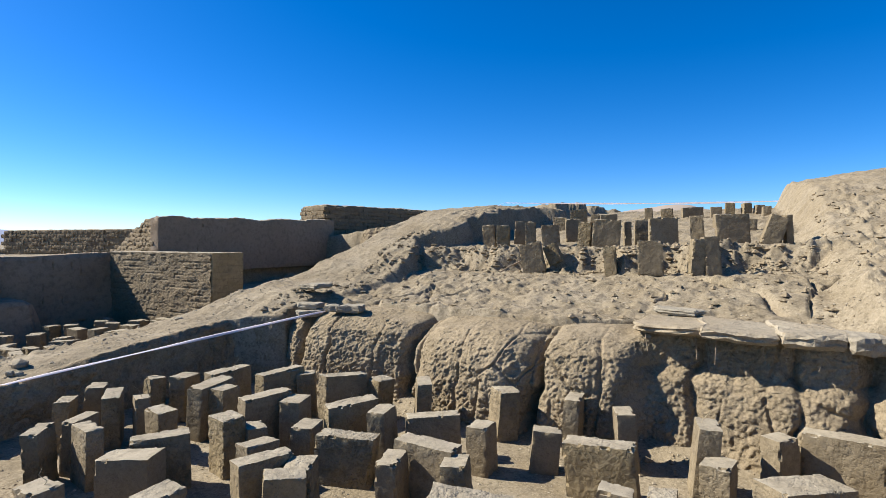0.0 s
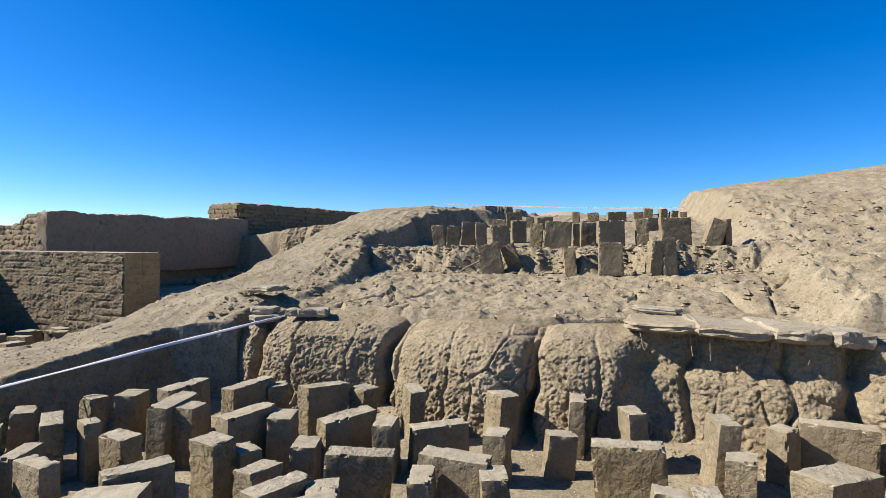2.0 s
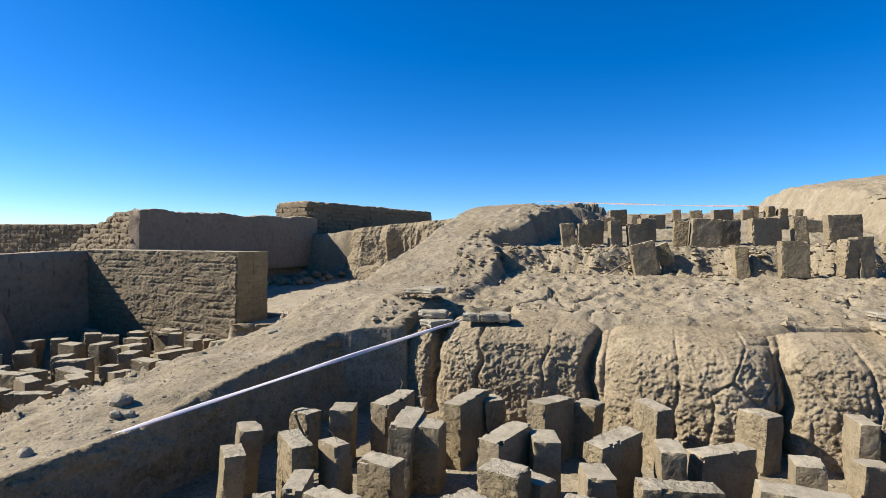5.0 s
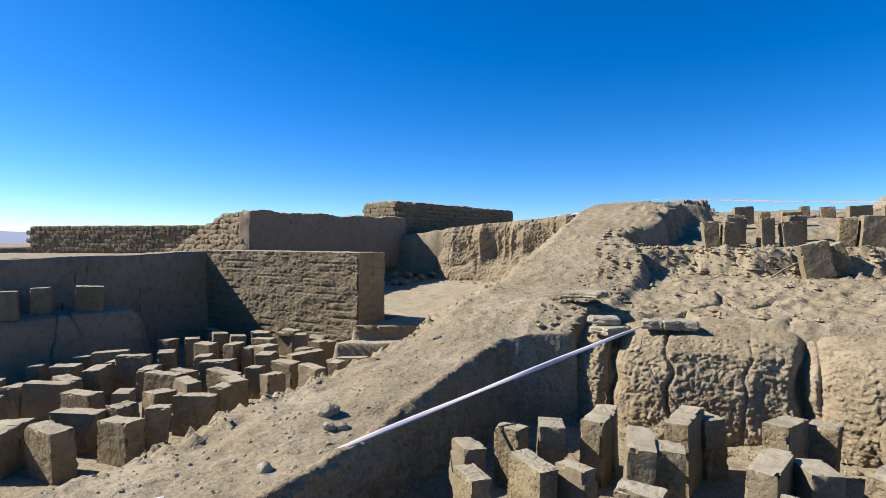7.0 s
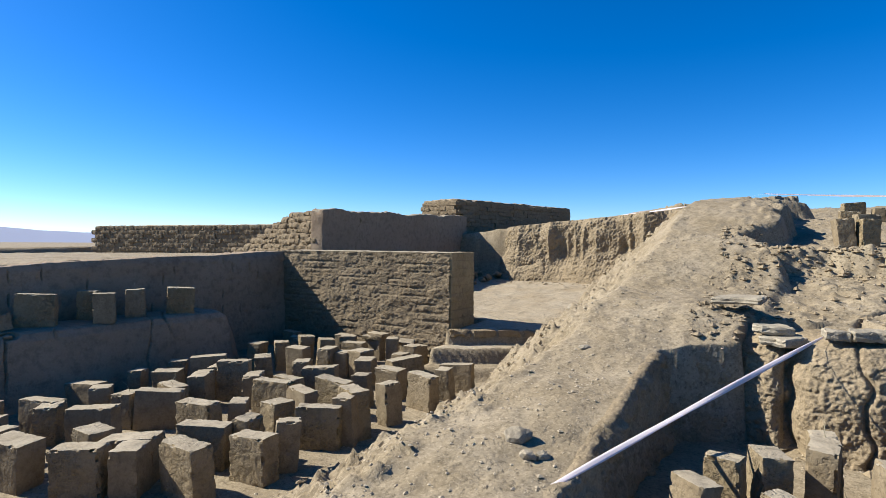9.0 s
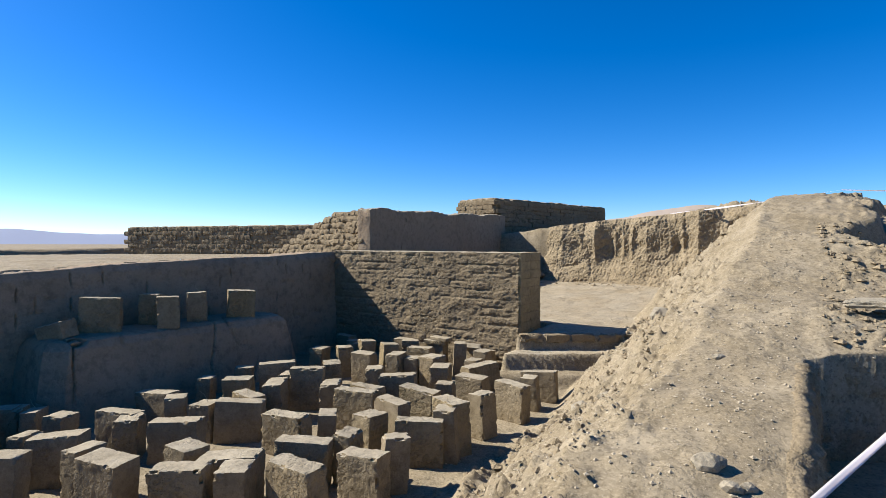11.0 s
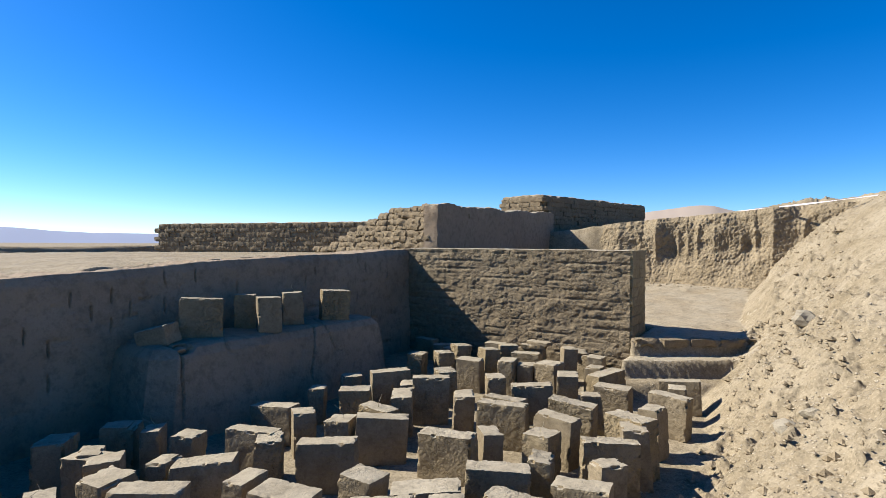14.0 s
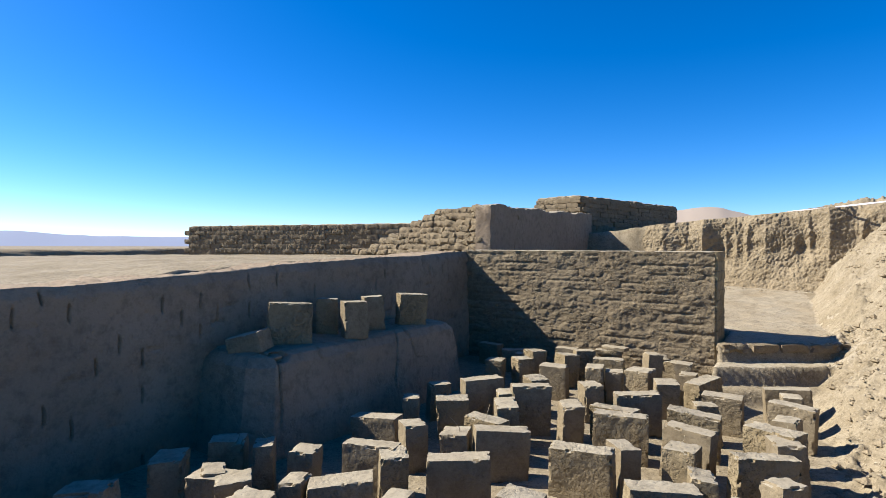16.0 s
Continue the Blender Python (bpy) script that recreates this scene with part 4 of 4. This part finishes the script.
GRIT = earth("grit", (0.380, 0.322, 0.233), (0.262, 0.213, 0.144), grain=60, bump=0.2, patch=9.0)
strewn("gravel", ((-9.4, -6.95, 0.6, 9.0, 5200), (-9.5, -8.0, 1.5, 8.0, 2600), (-6.0, 0.6, 6.0, 9.3, 2600), (0.4, 4.5, 5.5, 12, 1800), (-6.5, 1.5, 1.2, 5.6, 3000), (-6.3, 1.5, 4.9, 5.7, 1200), (-10.3, -7.4, 8.0, 15.0, 1500), (-14, -9.2, 1.0, 7.3, 700)), 0.004, 0.019, GRIT, "pale grit and small clods strewn over the earth", "gravel", 4)
strewn("clods", ((-6.0, 0.3, 8.65, 9.25, 1500), (-6.75, -5.9, 5.3, 9.5, 500), (-6.2, 1.0, 4.95, 5.4, 420), (-9.6, -8.3, 1.5, 9.0, 900), (-6.0, 0.4, 6.0, 8.6, 500), (0.3, 2.5, 5.8, 14.0, 500), (-15.2, -9.5, 14.6, 15.6, 260), (-9.2, -8.2, 9.0, 15.0, 260)), 0.014, 0.06, BANK, "crumbled mud clods lying along the broken edges", "clods", 9)


def ribbon(name, ends, width, sag, label, twist=0.0, seed=0, n=60, bound=None):
    """A strip of plastic tape between two places, sagging and turning a little."""
    a, b = Vector(ends[0]), Vector(ends[1])
    side = (b - a).cross(Vector((0, 0, 1))).normalized()
    rows = []
    for i in range(n + 1):
        t = i / n
        p = a.lerp(b, t) - Vector((0, 0, sag * 4 * t * (1 - t)))
        turn = radians(30 + twist * math.sin(t * 5 + seed) + 12 * math.sin(t * 17 + seed))
        w = width * (0.30 + 0.70 * min(1, 4 * t * (1 - t) * 1.6)) / 2
        across = side * math.cos(turn) * w + Vector((0, 0, 1)) * math.sin(turn) * w
        fold = side * 0.15 * w
        rows.append([p - across, p - across * 0.35 + fold, p + across * 0.35 - fold * 0.6, p + across])
    P = np.array([[tuple(q) for q in r] for r in rows])
    ob = new(name, grid_mesh(name, P, TAPE))
    thick = ob.modifiers.new("thickness", "SOLIDIFY")
    thick.thickness = 0.002
    return tagged(ob, label, "tape")


ribbon("barrier_tape", ((-5.50, 5.71, 0.56), (-7.12, 1.80, -0.06)), 0.045, -0.012, "white plastic barrier tape stretched along the ridge", 14, 1)
ribbon("barrier_tape", ((-7.12, 1.80, -0.06), (-7.75, 0.55, 0.0)), 0.022, 0.0, "thin twisted end of white tape on the ridge", 30, 2)
ribbon("barrier_tape", ((-6.35, 12.9, 2.56), (0.0, 20.94, 2.88)), 0.075, 0.05, "white tape strung across the brick terrace", 10, 3)
ribbon("barrier_tape", ((-6.35, 12.9, 2.56), (-10.4, 16.5, 2.36)), 0.06, 0.03, "white tape running down from the ridge's top", 10, 4)


def twig(x, y, z, length, lean, yaw, label="dry bent straw sticking out of a brick"):
    cu = bpy.data.curves.new("twig", "CURVE")
    cu.dimensions = "3D"
    cu.bevel_depth, cu.bevel_resolution = 0.003, 2
    sp = cu.splines.new("POLY")
    sp.points.add(3)
    for i, p in enumerate(sp.points):
        t = i / 3
        p.co = (lean * t * t * length, 0.03 * math.sin(t * 6), length * t, 1)
        p.radius = 1 - 0.5 * t
    me = bpy.data.meshes.new_from_object(bpy.data.objects.new("twig", cu))
    me.materials.append(STRAW)
    ob = new("twig", me)
    ob.matrix_basis = pose(x, y, z, 0, 0, yaw)
    return tagged(ob, label, "twig")


for k, b in enumerate([o for o in scene.objects if o.name.startswith("adobe_brick")]):
    if k % 11 == 4 and b.location.y < 7:
        h = max(v.co.z for v in b.data.vertices)
        twig(b.location.x, b.location.y, b.location.z + h - 0.02, 0.10 + 0.02 * (k % 4), 0.6 - 0.4 * (k % 3), 40 * k)


def stick(a, b, thick, label):
    cu = bpy.data.curves.new("stick", "CURVE")
    cu.dimensions = "3D"
    cu.bevel_depth, cu.bevel_resolution = thick, 2
    sp = cu.splines.new("POLY")
    sp.points.add(5)
    for i, p in enumerate(sp.points):
        t = i / 5
        q = Vector(a).lerp(Vector(b), t) + Vector((0, 0, 0.02 * math.sin(t * 7)))
        p.co = (*q, 1)
        p.radius = 1 - 0.4 * t
    me = bpy.data.meshes.new_from_object(bpy.data.objects.new("stick", cu))
    me.materials.append(WOOD)
    return tagged(new("stick", me), label, "stick")


stick((-4.25, 8.45, ground_at(-4.25, 8.45) + 0.02), (-3.55, 9.05, ground_at(-3.55, 9.05) + 0.06), 0.014, "dry crooked stick lying on the terrace's edge")
for k, x in enumerate((-1.25, -0.78, -0.6, -0.2, 0.25)):
    stick((x, 5.72, 0.60), (x + 0.06 - 0.03 * k, 5.60, 0.42 - 0.03 * (k % 3)), 0.004, "thin dry root hanging from the bank")


def lying_brick(x, y, z, yaw, w, d, h, label, seed, rx=0, ry=0):
    ob = new("adobe_brick", block_mesh("adobe_brick", (w, d, h), ADOBE, seed, wear=0.008, step=0.04, chip=0.03, cap=12, top=SUNLIT_DUST))
    ob.matrix_basis = pose(x, y, z, rx, ry, yaw)
    return tagged(ob, label, "brick")


lying_brick(-14.70, 1.98, 0.21, 20, 0.40, 0.24, 0.22, "mud brick lying on its side on the bench", 301, 4, -14)
lying_brick(-12.55, 7.2, -0.80, 4, 0.44, 0.22, 0.42, "mud brick at the foot of the brick wall", 302)
lying_brick(-12.50, 7.15, -0.385, 12, 0.42, 0.2, 0.07, "flat mud brick stacked at the wall's foot", 303)
lying_brick(-12.42, 7.18, -0.32, -6, 0.40, 0.2, 0.06, "flat mud brick on top of a stack", 304)
lying_brick(-11.6, 7.22, -0.80, -8, 0.5, 0.25, 0.4, "broad mud brick against the wall's foot", 305)
lying_brick(-11.75, 7.2, -0.42, 30, 0.3, 0.2, 0.08, "flat mud brick tilted on another", 306, 14, 6)
lying_brick(-13.2, 7.1, -0.80, 10, 0.35, 0.2, 0.45, "shaded mud brick near the wall's corner", 307)
lying_brick(-14.0, 6.7, -0.80, 30, 0.40, 0.2, 0.4, "shaded mud brick near the wall's corner", 308)
lying_brick(-13.6, 6.4, -0.80, 5, 0.38, 0.18, 0.42, "shaded mud brick near the wall's corner", 309)
lying_brick(-14.6, 7.0, -0.80, -10, 0.42, 0.2, 0.4, "shaded mud brick near the wall's corner", 310)
lying_brick(-1.75, 3.0, -0.55, 20, 0.55, 0.34, 0.42, "large broken mud block in the open pit", 311, 10, 4)


# ---- masonry pieces, last ----
def place(ob, m):
    """Sets a piece by its place in the world."""
    ob.matrix_basis = ob.parent.matrix_basis.inverted() @ m


def piece_meshes(name, size, material, count, seed, wear=0.014, chip=0.05, step=0.11, cap=7):
    return [block_mesh(name, size, material, seed + i, wear=wear, step=step, chip=chip, cap=cap) for i in range(count)]


def mortar_points():
    """Crumbling mud between and over the bricks of the wall, with the courses showing through."""
    n, m = 300, 150
    x, z = np.meshgrid(np.linspace(-15.4, -11.0, n), np.linspace(-0.84, 1.27, m), indexing="ij")
    d = 0.016 * fbm(x * 3.2, z * 5.5, 0, 5, 501) + 0.014 * np.abs(fbm(x * 9, z * 14, 2, 4, 502))
    d = d - 0.022 * np.exp(-((z / 0.151 - np.round(z / 0.151)) * 0.151 / 0.02) ** 2) * ss(-0.3, 0.3, vnoise(x * 2, z * 4, 0, 503))
    return np.stack([x, 7.470 - np.clip(d, -0.03, 0.075), z], -1)


face_mortar = part("mortar", grid_mesh("mortar", mortar_points(), WALLMUD), wall_brick)
face_mortar.matrix_basis = wall_brick.matrix_basis.inverted()
face_bricks = piece_meshes("brick", (0.41, 0.12, 0.14), WALLMUD, 14, 400, wear=0.017, chip=0.05, step=0.03, cap=14)
rng = random.Random(12)
for row in range(14):
    z = -0.83 + row * 0.151
    x = -15.36 + (0.2 if row % 2 else 0.0) + rng.uniform(-0.06, 0.06)
    while x + 0.4 < -10.96:
        lost = rng.random()
        deep = rng.uniform(-0.016, 0.014) + (0.03 if lost < 0.2 else 0)
        ob = part("brick", face_bricks[rng.randrange(14)], wall_brick)
        place(ob, pose(x + 0.2, 7.54 + deep, z + rng.uniform(-0.008, 0.008), rng.uniform(-5, 5), rng.uniform(-2, 2), rng.uniform(-3, 3)))
        x += 0.415 + rng.uniform(-0.03, 0.03)
# The end face's bricks hold the earth's yellow bounce light in their colour.
end_bricks = piece_meshes("brick", (0.10, 0.41, 0.149), ENDMUD_BOUNCE, 6, 430, wear=0.006, chip=0.02, step=0.04)
for row in range(14):
    z = -0.83 + row * 0.151
    for k in range(2):
        ob = part("brick", end_bricks[rng.randrange(6)], wall_brick)
        place(ob, pose(-11.015 + rng.uniform(-0.006, 0.006), 7.69 + 0.412 * k, z, 0, 0, rng.uniform(-1, 1)))

# stepped ruin: courses of worn bricks going down from the tall wall
ruin = tagged(new("wall_ruin"), "ruined mud-brick wall end stepping down in courses", "wall", kind="structure")
step_bricks = piece_meshes("brick", (0.53, 0.54, 0.165), WALLMUD, 6, 450, wear=0.05, chip=0.06, step=0.05, cap=11)
for row in range(8):
    z = 1.10 + row * 0.145
    reach = (5.2, 4.7, 4.2, 3.6, 3.1, 2.6, 2.1, 1.6)[row]
    for depth in range(3):
        s = 0.1
        while s < reach:
            p = (-16.0 - s * 0.965, 9.16 + s * 0.26 + 0.035 * row + 0.45 * depth)
            ob = part("brick", step_bricks[rng.randrange(6)], ruin)
            place(ob, pose(p[0], p[1] + rng.uniform(-0.04, 0.04), z + rng.uniform(-0.015, 0.015), rng.uniform(-4, 4), rng.uniform(-4, 4), -15 + rng.uniform(-6, 6)))
            s += 0.46

# courses of the wall across the plain and of the back wall
far_bricks = piece_meshes("brick", (0.50, 0.14, 0.17), WALLMUD, 5, 480, wear=0.02, chip=0.05, step=0.05, cap=10)
for row in range(6):
    z = 1.10 + row * 0.155
    s = 0.1 + 0.23 * (row % 2)
    while s < 10.2:
        a = radians(14)
        ob = part("brick", far_bricks[rng.randrange(5)], wall_west)
        place(ob, pose(-28.7 + math.cos(a) * s, 9.575 + math.sin(a) * s + rng.uniform(-0.03, 0.02), z, 0, 0, 14))
        s += 0.48
for row in range(9):
    z = 1.6 + row * 0.158
    s = 0.2 + 0.23 * (row % 2)
    while s < 7.6:
        a = radians(78)
        ob = part("brick", far_bricks[rng.randrange(5)], wall_back)
        place(ob, pose(-16.4 + math.cos(a) * s + 0.02 + rng.uniform(-0.03, 0.03), 16.5 + math.sin(a) * s, z, 0, 0, 78))
        s += 0.48
for row in range(9):
    z = 1.6 + row * 0.158
    for k in range(4):
        s = 0.22 + 0.46 * k + (0.1 if row % 2 else 0.0)
        a = radians(168)
        ob = part("brick", far_bricks[rng.randrange(5)], wall_back)
        place(ob, pose(-16.4 + math.cos(a) * s, 16.5 + math.sin(a) * s - 0.02 + rng.uniform(-0.03, 0.03), z, 0, 0, 168))
# kerb of bricks along the court's step
kerb_bricks = piece_meshes("brick", (0.40, 0.22, 0.13), WALLMUD, 4, 510, wear=0.02, chip=0.05)
kerb = tagged(new("step_kerb"), "row of worn mud bricks edging the court", "step", kind="structure")
for k in range(5):
    x = -10.75 + k * 0.36
    ob = part("brick", kerb_bricks[k % 4], kerb)
    place(ob, pose(x, 7.17 + 0.68 * (x + 10.87) + 0.17, -0.205, 0, 0, 34 + rng.uniform(-3, 3)))
